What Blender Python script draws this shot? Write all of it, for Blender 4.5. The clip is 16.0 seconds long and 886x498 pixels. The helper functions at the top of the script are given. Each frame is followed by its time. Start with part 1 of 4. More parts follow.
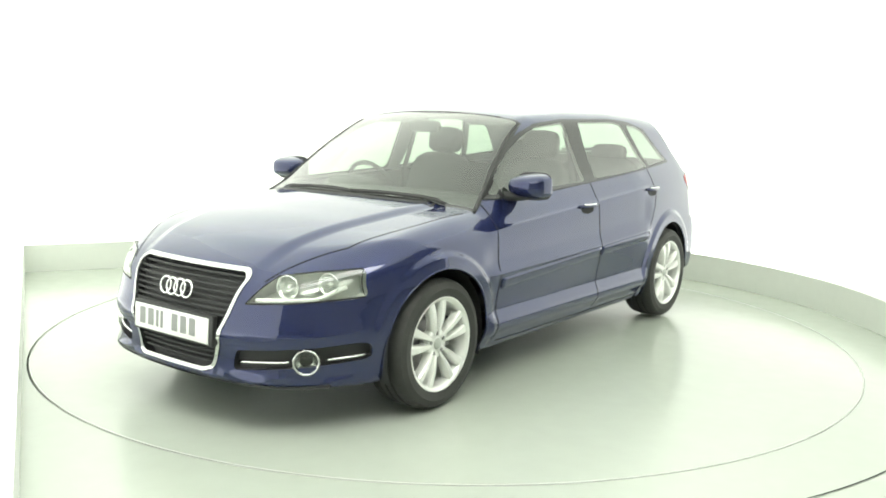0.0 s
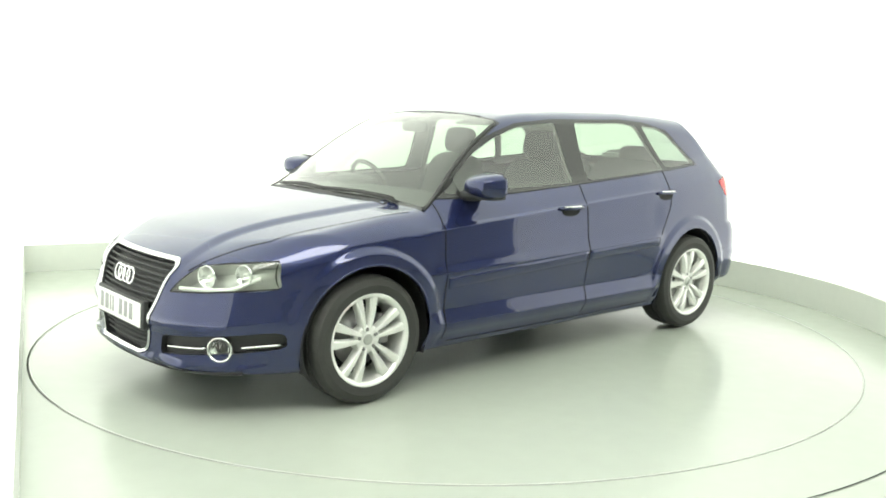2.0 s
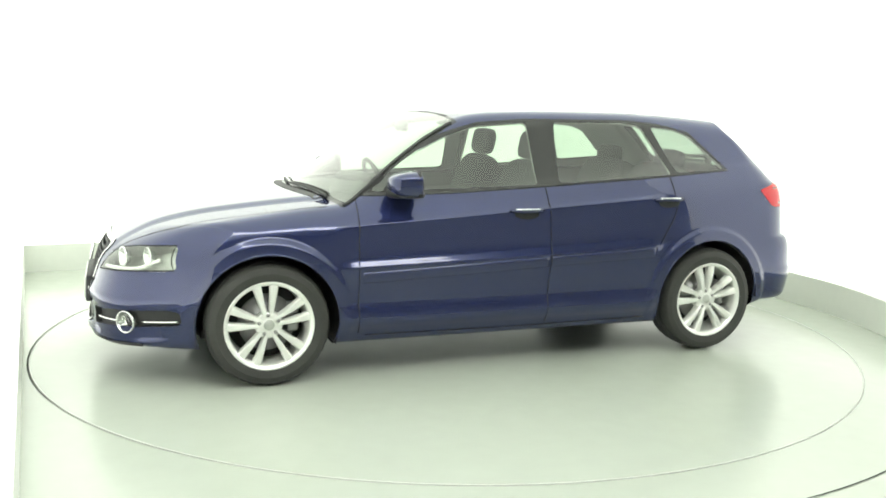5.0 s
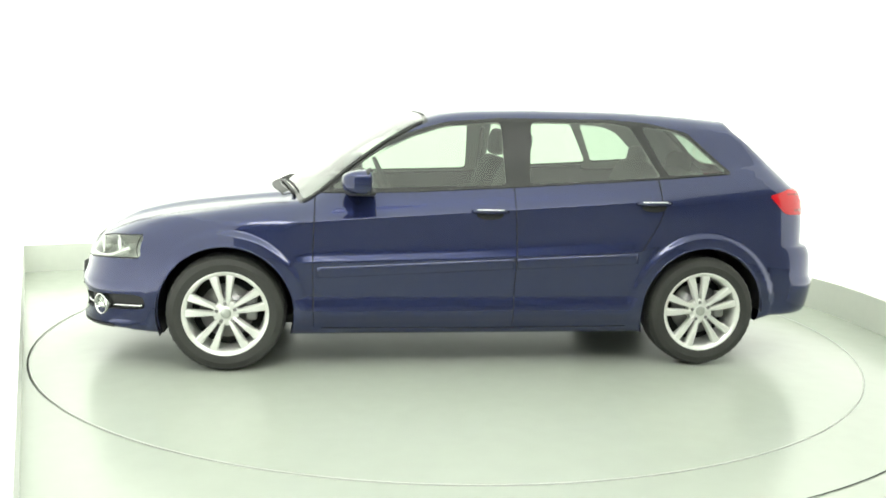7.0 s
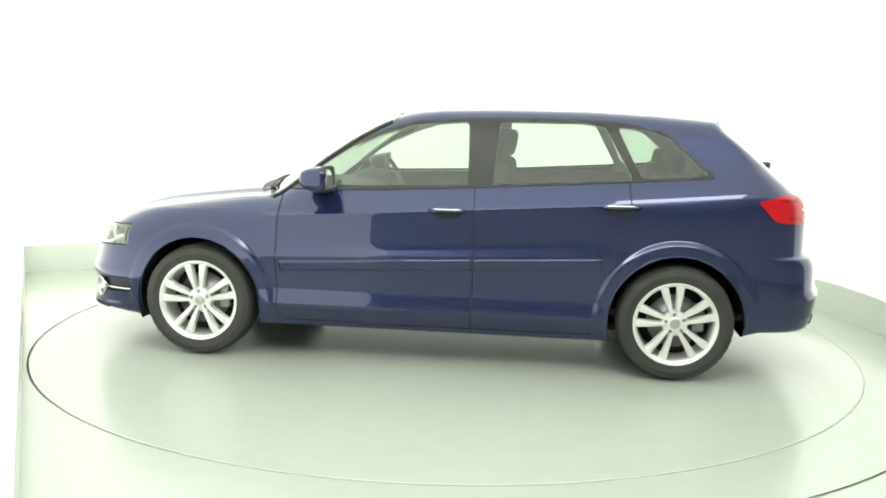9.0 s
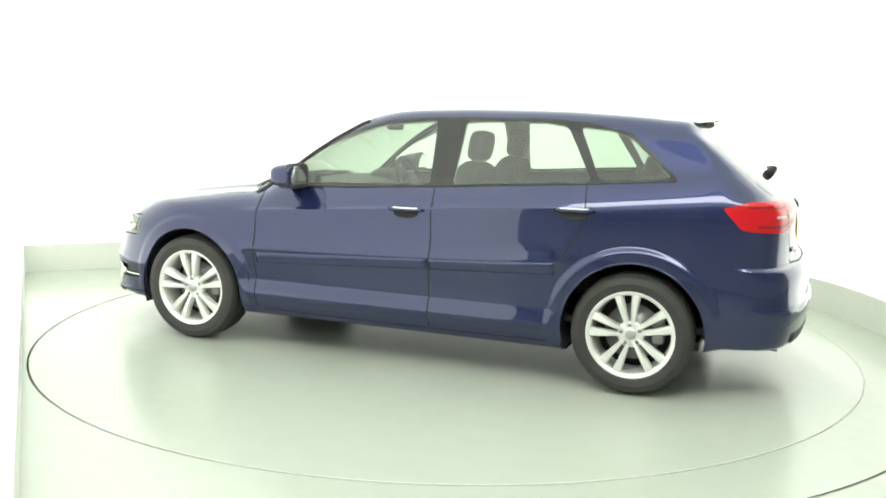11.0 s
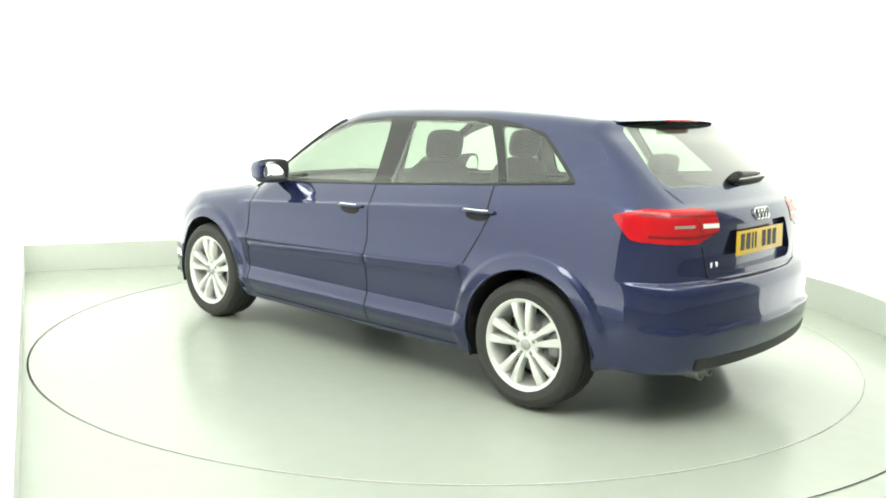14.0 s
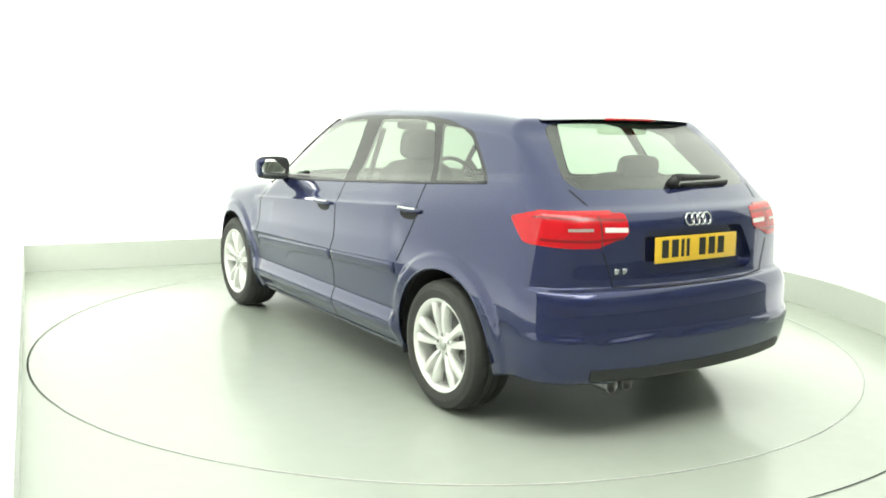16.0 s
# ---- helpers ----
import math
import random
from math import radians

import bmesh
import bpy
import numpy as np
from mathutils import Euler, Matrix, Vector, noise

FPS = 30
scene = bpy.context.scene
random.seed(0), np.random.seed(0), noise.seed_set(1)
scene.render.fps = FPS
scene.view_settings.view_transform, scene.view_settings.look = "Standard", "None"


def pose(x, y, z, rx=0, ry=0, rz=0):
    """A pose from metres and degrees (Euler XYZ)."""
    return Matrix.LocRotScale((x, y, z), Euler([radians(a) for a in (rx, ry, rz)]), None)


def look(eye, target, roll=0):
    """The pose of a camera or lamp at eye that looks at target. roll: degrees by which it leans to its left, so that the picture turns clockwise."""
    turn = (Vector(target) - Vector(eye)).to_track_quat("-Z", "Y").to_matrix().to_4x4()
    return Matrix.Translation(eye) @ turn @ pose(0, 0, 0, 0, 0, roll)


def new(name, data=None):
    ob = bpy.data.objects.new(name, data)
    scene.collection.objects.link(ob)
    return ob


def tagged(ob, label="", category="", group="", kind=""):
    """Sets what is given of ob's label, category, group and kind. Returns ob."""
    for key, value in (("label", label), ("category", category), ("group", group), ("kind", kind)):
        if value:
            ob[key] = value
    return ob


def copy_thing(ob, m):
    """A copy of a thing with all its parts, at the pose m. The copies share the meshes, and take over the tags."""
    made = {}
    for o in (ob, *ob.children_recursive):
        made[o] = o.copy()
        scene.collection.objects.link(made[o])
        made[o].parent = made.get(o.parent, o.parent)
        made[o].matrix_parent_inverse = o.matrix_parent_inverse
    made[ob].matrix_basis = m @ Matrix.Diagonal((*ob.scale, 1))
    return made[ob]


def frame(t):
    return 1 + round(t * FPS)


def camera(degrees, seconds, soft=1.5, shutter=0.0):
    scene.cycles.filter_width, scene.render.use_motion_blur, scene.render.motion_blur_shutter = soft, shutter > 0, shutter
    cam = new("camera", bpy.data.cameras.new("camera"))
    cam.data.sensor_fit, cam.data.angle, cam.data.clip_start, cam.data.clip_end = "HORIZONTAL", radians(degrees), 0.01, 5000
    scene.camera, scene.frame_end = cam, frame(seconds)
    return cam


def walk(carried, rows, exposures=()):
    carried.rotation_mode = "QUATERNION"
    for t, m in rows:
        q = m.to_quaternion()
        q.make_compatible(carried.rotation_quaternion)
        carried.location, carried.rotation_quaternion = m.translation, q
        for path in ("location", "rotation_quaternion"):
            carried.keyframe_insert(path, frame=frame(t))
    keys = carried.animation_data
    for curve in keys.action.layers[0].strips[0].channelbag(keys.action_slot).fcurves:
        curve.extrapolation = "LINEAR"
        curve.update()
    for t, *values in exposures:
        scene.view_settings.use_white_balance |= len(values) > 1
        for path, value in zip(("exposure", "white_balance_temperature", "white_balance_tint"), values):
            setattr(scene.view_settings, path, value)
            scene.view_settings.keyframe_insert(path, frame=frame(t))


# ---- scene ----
CAM_EYE = Vector((0.0, -5.562, 1.3695))
cam = camera(52.99, 16.0, soft=1.8)
CAM = look(CAM_EYE, CAM_EYE + Vector((-0.005975, 0.988279, -0.152542)), 1.349)
walk(cam, [(0.0, CAM), (16.0, CAM)], exposures=[(0.0, 0.0), (16.0, 0.0)])

# ---- light ----
world = bpy.data.worlds.new("world")
world.use_nodes = True
world.node_tree.nodes["Background"].inputs[0].default_value = (0.75, 0.8, 0.75, 1)
world.node_tree.nodes["Background"].inputs[1].default_value = 0.25
scene.world = world
WALL_GLOW = 0.92
FOOT_GLOW = 0.9
SIDE_GLOW = 0.95
CEIL_GLOW = 1.25
LIGHT_GLOW = 11.0


# ---- materials ----
def principled(name, color, rough=0.5, metal=0.0, coat=0.0, spec=0.5, noise_scale=0.0, vary=0.0, bump=0.0, rough_vary=0.0):
    m = bpy.data.materials.new(name)
    m.use_nodes = True
    nt = m.node_tree
    b = nt.nodes["Principled BSDF"]
    b.inputs["Base Color"].default_value = (*color, 1)
    b.inputs["Roughness"].default_value = rough
    b.inputs["Metallic"].default_value = metal
    b.inputs["Coat Weight"].default_value = coat
    b.inputs["Coat Roughness"].default_value = 0.03
    b.inputs["Specular IOR Level"].default_value = spec
    if noise_scale:
        tc = nt.nodes.new("ShaderNodeTexCoord")
        n1 = nt.nodes.new("ShaderNodeTexNoise")
        n1.inputs["Scale"].default_value = noise_scale
        n1.inputs["Detail"].default_value = 6
        n2 = nt.nodes.new("ShaderNodeTexNoise")
        n2.inputs["Scale"].default_value = noise_scale * 12
        n2.inputs["Detail"].default_value = 3
        nt.links.new(tc.outputs["Object"], n1.inputs["Vector"])
        nt.links.new(tc.outputs["Object"], n2.inputs["Vector"])
        mix = nt.nodes.new("ShaderNodeMath")
        mix.operation = "ADD"
        nt.links.new(n1.outputs["Fac"], mix.inputs[0])
        nt.links.new(n2.outputs["Fac"], mix.inputs[1])
        if vary:
            mr = nt.nodes.new("ShaderNodeMapRange")
            mr.inputs["From Min"].default_value = 0.5
            mr.inputs["From Max"].default_value = 1.5
            mr.inputs["To Min"].default_value = 1 - vary
            mr.inputs["To Max"].default_value = 1 + vary
            nt.links.new(mix.outputs[0], mr.inputs["Value"])
            mul = nt.nodes.new("ShaderNodeVectorMath")
            mul.operation = "MULTIPLY"
            mul.inputs[0].default_value = color
            nt.links.new(mr.outputs["Result"], mul.inputs[1])
            nt.links.new(mul.outputs[0], b.inputs["Base Color"])
        if rough_vary:
            mr = nt.nodes.new("ShaderNodeMapRange")
            mr.inputs["From Min"].default_value = 0.5
            mr.inputs["From Max"].default_value = 1.5
            mr.inputs["To Min"].default_value = max(0.02, rough - rough_vary)
            mr.inputs["To Max"].default_value = rough + rough_vary
            nt.links.new(mix.outputs[0], mr.inputs["Value"])
            nt.links.new(mr.outputs["Result"], b.inputs["Roughness"])
        if bump:
            bp = nt.nodes.new("ShaderNodeBump")
            bp.inputs["Strength"].default_value = bump
            bp.inputs["Distance"].default_value = 0.002
            nt.links.new(n2.outputs["Fac"], bp.inputs["Height"])
            nt.links.new(bp.outputs["Normal"], b.inputs["Normal"])
    return m


def glow(name, color, strength, foot=0.0, vary=0.03):
    """Backlit translucent fabric. foot: light put into the emission near the floor, standing in for unseen tubes that
    are not built.
    """
    m = bpy.data.materials.new(name)
    m.use_nodes = True
    nt = m.node_tree
    b = nt.nodes["Principled BSDF"]
    b.inputs["Base Color"].default_value = (0.8, 0.82, 0.78, 1)
    b.inputs["Roughness"].default_value = 0.8
    b.inputs["Emission Color"].default_value = (*color, 1)
    tc = nt.nodes.new("ShaderNodeTexCoord")
    n1 = nt.nodes.new("ShaderNodeTexNoise")
    n1.inputs["Scale"].default_value = 0.35
    nt.links.new(tc.outputs["Object"], n1.inputs["Vector"])
    mr = nt.nodes.new("ShaderNodeMapRange")
    mr.inputs["From Min"].default_value = 0.3
    mr.inputs["From Max"].default_value = 0.7
    mr.inputs["To Min"].default_value = strength * (1 - vary)
    mr.inputs["To Max"].default_value = strength * (1 + vary)
    nt.links.new(n1.outputs["Fac"], mr.inputs["Value"])
    last = mr.outputs["Result"]
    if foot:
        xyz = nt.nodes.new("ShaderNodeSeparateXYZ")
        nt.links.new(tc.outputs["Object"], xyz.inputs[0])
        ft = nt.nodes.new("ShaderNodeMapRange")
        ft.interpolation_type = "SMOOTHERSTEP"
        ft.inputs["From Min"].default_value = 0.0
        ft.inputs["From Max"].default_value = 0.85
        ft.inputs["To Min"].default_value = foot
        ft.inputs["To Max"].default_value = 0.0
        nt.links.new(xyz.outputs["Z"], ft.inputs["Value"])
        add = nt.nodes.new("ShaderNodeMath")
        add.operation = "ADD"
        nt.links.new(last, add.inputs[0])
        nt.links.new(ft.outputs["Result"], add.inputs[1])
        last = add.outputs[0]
    nt.links.new(last, b.inputs["Emission Strength"])
    return m


M_FLOOR = principled("studio_floor_paint", (0.385, 0.42, 0.365), 0.22, spec=0.42, noise_scale=0.8, vary=0.03, rough_vary=0.05, bump=0.02)
M_DISC = principled("turntable_paint", (0.395, 0.43, 0.375), 0.2, spec=0.42, noise_scale=0.7, vary=0.03, rough_vary=0.05, bump=0.02)
M_PLINTH = principled("plinth_paint", (0.64, 0.67, 0.61), 0.4, noise_scale=1.5, vary=0.03, bump=0.03)
M_TRIM = principled("grey_edge_metal", (0.45, 0.47, 0.44), 0.45, metal=0.2)
M_GAP = principled("gap_black", (0.012, 0.013, 0.012), 0.7)
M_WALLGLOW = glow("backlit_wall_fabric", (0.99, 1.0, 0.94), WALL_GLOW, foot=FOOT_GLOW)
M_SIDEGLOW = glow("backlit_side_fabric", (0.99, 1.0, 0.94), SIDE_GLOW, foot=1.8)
M_WHITE = principled("white_wall_paint", (0.82, 0.84, 0.80), 0.6, noise_scale=1.2, vary=0.02)
M_CEILGLOW = glow("backlit_ceiling_fabric", (0.95, 1.0, 0.89), CEIL_GLOW)
M_LIGHTBOX = glow("ceiling_light_diffuser", (1.0, 1.0, 0.95), LIGHT_GLOW, vary=0.01)
M_ROOMWALL = principled("pale_room_wall", (0.76, 0.78, 0.75), 0.7, noise_scale=1.0, vary=0.1, bump=0.1)
M_PAINT = principled("navy_metallic_paint", (0.0195, 0.0265, 0.090), 0.26, metal=0.5, coat=1.0, spec=0.0, noise_scale=200, vary=0.06)
M_PAINT.node_tree.nodes["Principled BSDF"].inputs["Coat IOR"].default_value = 1.6
M_BLACK = principled("black_gloss_trim", (0.018, 0.019, 0.019), 0.22)
M_PLASTIC = principled("black_plastic", (0.026, 0.027, 0.027), 0.55, noise_scale=12, vary=0.15)
M_RUBBER = principled("tyre_rubber", (0.036, 0.037, 0.034), 0.7, noise_scale=12, vary=0.15, bump=0.05)
M_ALLOY = principled("silver_alloy", (0.80, 0.81, 0.78), 0.3, metal=0.4, noise_scale=60, vary=0.04)
M_CHROME = principled("chrome", (0.72, 0.73, 0.72), 0.14, metal=1.0)
M_DISCMETAL = principled("brake_steel", (0.3, 0.3, 0.3), 0.4, metal=0.9, noise_scale=50, vary=0.1)
M_SEAT = principled("black_seat_cloth", (0.03, 0.032, 0.032), 0.85, noise_scale=1.5, vary=0.08)
M_CABIN = principled("charcoal_cabin_plastic", (0.035, 0.037, 0.038), 0.6, noise_scale=1.5, vary=0.08)
M_LINING = principled("pale_grey_headlining", (0.38, 0.39, 0.36), 0.9, noise_scale=5, vary=0.06)
M_PLATE_W = principled("white_reflective_plate", (0.78, 0.8, 0.76), 0.35)
M_PLATE_Y = principled("yellow_reflective_plate", (0.80, 0.52, 0.04), 0.35)
M_INK = principled("black_print", (0.012, 0.012, 0.012), 0.5)
M_REFLECTOR = principled("lamp_reflector", (0.75, 0.77, 0.75), 0.18, metal=0.9)


def glass(name, tint, rough=0.0, base=0.09):
    """Thin pane: clear through, mirror-like by angle."""
    m = bpy.data.materials.new(name)
    m.use_nodes = True
    nt = m.node_tree
    nt.nodes.clear()
    out = nt.nodes.new("ShaderNodeOutputMaterial")
    tr = nt.nodes.new("ShaderNodeBsdfTransparent")
    tr.inputs[0].default_value = (*tint, 1)
    gl = nt.nodes.new("ShaderNodeBsdfGlossy")
    gl.inputs["Roughness"].default_value = rough
    gl.inputs[0].default_value = (1, 1, 1, 1)
    lw = nt.nodes.new("ShaderNodeLayerWeight")
    lw.inputs["Blend"].default_value = 0.5
    pw = nt.nodes.new("ShaderNodeMath")
    pw.operation = "POWER"
    pw.inputs[1].default_value = 4.0
    nt.links.new(lw.outputs["Facing"], pw.inputs[0])
    mr = nt.nodes.new("ShaderNodeMapRange")
    mr.inputs["To Min"].default_value = base
    mr.inputs["To Max"].default_value = 1.0
    nt.links.new(pw.outputs[0], mr.inputs["Value"])
    mx = nt.nodes.new("ShaderNodeMixShader")
    nt.links.new(mr.outputs["Result"], mx.inputs[0])
    nt.links.new(tr.outputs[0], mx.inputs[1])
    nt.links.new(gl.outputs[0], mx.inputs[2])
    nt.links.new(mx.outputs[0], out.inputs[0])
    return m


M_GLASS = glass("green_tinted_glass", (0.66, 0.76, 0.66))
M_SCREEN = glass("green_windscreen_glass", (0.52, 0.61, 0.52), base=0.11)
M_GLASS_REAR = glass("darker_green_rear_glass", (0.52, 0.61, 0.53))
M_CLEAR = glass("clear_lamp_cover", (0.95, 0.97, 0.94), base=0.05)
M_REDLENS = principled("red_lamp_lens", (0.50, 0.006, 0.012), 0.15, coat=0.35, spec=0.3)

M_REDDARK = principled("dark_red_lens", (0.22, 0.004, 0.008), 0.2, coat=0.3)


# ---- mesh helpers ----
def mesh_object(name, bm, material, parent=None, smooth=True):
    me = bpy.data.meshes.new(name)
    bm.normal_update()
    bm.to_mesh(me)
    bm.free()
    if smooth:
        for poly in me.polygons:
            poly.use_smooth = True
    if material:
        me.materials.append(material)
    ob = new(name, me)
    if parent:
        ob.parent = parent
    return ob


def part(name, bm, material, parent, label="", smooth=True):
    ob = mesh_object(name, bm, material, parent, smooth)
    return tagged(ob, label) if label else ob


def sharp(ob, degrees=35):
    ob.data.set_sharp_from_angle(angle=radians(degrees))
    return ob


def add_box(bm, size, m=Matrix(), bevel=0.0, seg=2):
    r = bmesh.ops.create_cube(bm, size=1.0, matrix=m @ Matrix.Diagonal((*size, 1)))
    if bevel:
        vs = set(r["verts"])
        es = [e for e in bm.edges if e.verts[0] in vs and e.verts[1] in vs]
        bmesh.ops.bevel(bm, geom=es, offset=bevel, segments=seg, profile=0.5, affect="EDGES")
    return bm


def add_lathe(bm, profile, n, m=Matrix(), closed=False):
    """Turns (radius, height) pairs round the local z axis."""
    rings = []
    for r, h in profile:
        rings.append([bm.verts.new(m @ Vector((r * math.cos(2 * math.pi * i / n), r * math.sin(2 * math.pi * i / n), h))) for i in range(n)])
    pairs = list(zip(rings, rings[1:])) + ([(rings[-1], rings[0])] if closed else [])
    for a, b in pairs:
        for i in range(n):
            j = (i + 1) % n
            bm.faces.new((a[i], a[j], b[j], b[i]))
    return rings


def add_tube(bm, pts, radius, n=8, cap=True):
    """A round bar along points."""
    pts = [Vector(p) for p in pts]
    rings = []
    for i, p in enumerate(pts):
        d = (pts[min(i + 1, len(pts) - 1)] - pts[max(i - 1, 0)]).normalized()
        a = d.orthogonal().normalized() if i == 0 else (a - d * a.dot(d)).normalized()
        b = d.cross(a)
        rad = radius[i] if isinstance(radius, (list, tuple)) else radius
        rings.append([bm.verts.new(p + rad * (math.cos(2 * math.pi * k / n) * a + math.sin(2 * math.pi * k / n) * b)) for k in range(n)])
    for r0, r1 in zip(rings, rings[1:]):
        for k in range(n):
            j = (k + 1) % n
            bm.faces.new((r0[k], r0[j], r1[j], r1[k]))
    if cap:
        bm.faces.new(rings[0][::-1])
        bm.faces.new(rings[-1])
    return bm


def add_prism(bm, outline, depth, m=Matrix()):
    """A flat outline in local xy, drawn out by depth along local z."""
    low = [bm.verts.new(m @ Vector((x, y, 0))) for x, y in outline]
    top = [bm.verts.new(m @ Vector((x, y, depth))) for x, y in outline]
    n = len(outline)
    for i in range(n):
        j = (i + 1) % n
        bm.faces.new((low[i], low[j], top[j], top[i]))
    bm.faces.new(low[::-1])
    bm.faces.new(top)
    return bm


# ---- studio ----
R_DISC, R_WALL, H_PLINTH, H_ROOM = 2.434, 2.83, 0.225, 3.1
R_CEIL = 5.0
CORNER, LEFT_END = (-3.43, 1.50), (-1.21, -3.21)


def wall_line(offset=0.0):
    """The inner line of the studio wall, from the left end round the back to the right end; offset pushes it outward."""
    r = R_WALL + offset
    arc = [(r * math.cos(radians(a)), r * math.sin(radians(a))) for a in np.arange(-22, 116.1, 2)]
    n = Vector((-0.906, -0.424))
    left = [(CORNER[0] + offset * (n.x - 0.5), CORNER[1] + offset * (n.y + 1.0)), (LEFT_END[0] + offset * n.x, LEFT_END[1] + offset * n.y)]
    return arc + left


def wall_band(name, lo, hi, inner, thick, material, cut=slice(None)):
    a, b = wall_line(inner)[cut], wall_line(inner + thick)[cut]
    bm = bmesh.new()
    rows = [[bm.verts.new((x, y, z)) for x, y in line] for line, z in ((a, lo), (a, hi), (b, hi), (b, lo))]
    for r0, r1 in zip(rows, rows[1:] + rows[:1]):
        for i in range(len(a) - 1):
            bm.faces.new((r0[i], r0[i + 1], r1[i + 1], r1[i]))
    for i in (0, -1):
        bm.faces.new([r[i] for r in rows])
    bmesh.ops.recalc_face_normals(bm, faces=bm.faces)
    ob = mesh_object(name, bm, material)
    sharp(ob, 20)
    return ob


def build_studio():
    bm = bmesh.new()
    n = 128
    ring = [bm.verts.new(((R_DISC + 0.0065) * math.cos(2 * math.pi * i / n) - 0.0045, (R_DISC + 0.0065) * math.sin(2 * math.pi * i / n), 0)) for i in range(n)]
    ring2 = [bm.verts.new(((R_DISC + 0.0065) * math.cos(2 * math.pi * i / n) - 0.0045, (R_DISC + 0.0065) * math.sin(2 * math.pi * i / n), -0.03)) for i in range(n)]
    outer = [bm.verts.new((9 * math.cos(2 * math.pi * i / n), 9 * math.sin(2 * math.pi * i / n), 0)) for i in range(n)]
    for i in range(n):
        j = (i + 1) % n
        bm.faces.new((ring[i], outer[i], outer[j], ring[j]))
        bm.faces.new((ring2[i], ring[i], ring[j], ring2[j]))
    floor = mesh_object("floor", bm, M_FLOOR)
    sharp(floor, 30)
    tagged(floor, "pale glossy painted studio floor round the turntable", "floor", kind="structure")
    bm = bmesh.new()
    bmesh.ops.create_circle(bm, cap_ends=True, radius=R_DISC + 0.05, segments=128, matrix=Matrix.Translation((0, 0, -0.03)))
    pit = mesh_object("floor_pit", bm, M_GAP, smooth=False)
    tagged(pit, "dark gap below the edge of the turntable", "floor", kind="structure")
    plinth = wall_band("wall_plinth", 0.0, H_PLINTH, 0.0, 0.25, M_PLINTH, slice(0, -1))
    tagged(plinth, "low pale grey painted plinth under the lit studio wall", "plinth", kind="structure")
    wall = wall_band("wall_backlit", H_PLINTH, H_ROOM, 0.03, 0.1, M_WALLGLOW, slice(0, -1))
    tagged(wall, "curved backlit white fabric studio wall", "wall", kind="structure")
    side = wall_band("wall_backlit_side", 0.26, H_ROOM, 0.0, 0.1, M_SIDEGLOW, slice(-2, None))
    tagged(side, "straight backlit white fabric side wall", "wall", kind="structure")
    lower = wall_band("wall_side_foot", 0.0, 0.26, 0.0, 0.1, M_WHITE, slice(-2, None))
    tagged(lower, "white painted foot of the straight side wall", "wall", kind="structure")
    bm = bmesh.new()
    rows = [[bm.verts.new((r * math.cos(radians(a)), r * math.sin(radians(a)), 0.003)) for a in np.arange(-66, -43, 1)] for r in (2.808, 2.815)]
    for i in range(len(rows[0]) - 1):
        bm.faces.new((rows[0][i], rows[1][i], rows[1][i + 1], rows[0][i + 1]))
    seam = mesh_object("floor_seam", bm, M_GAP)
    tagged(seam, "thin dark curved joint in the studio floor", "floor", kind="structure")
    bm = bmesh.new()
    add_lathe(bm, [(0.01, H_ROOM), (R_CEIL, H_ROOM), (R_CEIL, H_ROOM + 0.1), (0.01, H_ROOM + 0.1)], 64, closed=True)
    ceiling = mesh_object("ceiling", bm, M_CEILGLOW, smooth=False)
    tagged(ceiling, "backlit white fabric studio ceiling", "ceiling", kind="structure")
    bm = bmesh.new()
    add_lathe(bm, [(R_CEIL + 0.005, H_ROOM), (8.59, H_ROOM), (8.59, H_ROOM + 0.1), (R_CEIL + 0.005, H_ROOM + 0.1)], 64, closed=True)
    outer = mesh_object("ceiling_room", bm, M_ROOMWALL, smooth=False)
    tagged(outer, "plain pale ceiling of the outer room", "ceiling", kind="structure")
    bm = bmesh.new()
    add_lathe(bm, [(8.6, 0), (8.6, 3.25), (8.8, 3.25), (8.8, 0)], 48)
    room = mesh_object("wall_room", bm, M_ROOMWALL)
    tagged(room, "plain pale wall of the outer room", "wall", kind="structure")


def build_turntable():
    bm = bmesh.new()
    add_lathe(bm, [(0.02, 0.0), (R_DISC - 0.006, 0.0), (R_DISC, -0.004), (R_DISC, -0.026), (0.02, -0.026)], 160, closed=True)
    ob = mesh_object("turntable", bm, M_DISC)
    sharp(ob, 30)
    bm = bmesh.new()
    add_lathe(bm, [(R_DISC - 0.007, -0.002), (R_DISC - 0.006, 0.0022), (R_DISC - 0.001, 0.0022), (R_DISC + 0.0008, 0.0), (R_DISC + 0.0008, -0.02)], 160)
    part("edge_trim", bm, M_TRIM, ob, "grey metal edge trim")
    return tagged(ob, "pale glossy round turntable flush in the studio floor", "turntable")


def build_ceiling_light():
    """A long light box under the studio ceiling, over the open side."""
    bm = bmesh.new()
    add_box(bm, (5.2, 0.9, 0.10), Matrix.Translation((0, -3.5, H_ROOM - 0.055)), 0.01)
    box = mesh_object("ceiling_light", bm, M_TRIM, smooth=False)
    bm = bmesh.new()
    add_box(bm, (5.1, 0.8, 0.012), Matrix.Translation((0, -3.5, H_ROOM - 0.112)), 0.003)
    part("diffuser", bm, M_LIGHTBOX, box, "glowing white diffuser", smooth=False)
    tagged(box, "long white light box under the studio ceiling", "ceiling light")


build_studio()
build_ceiling_light()
turntable = build_turntable()

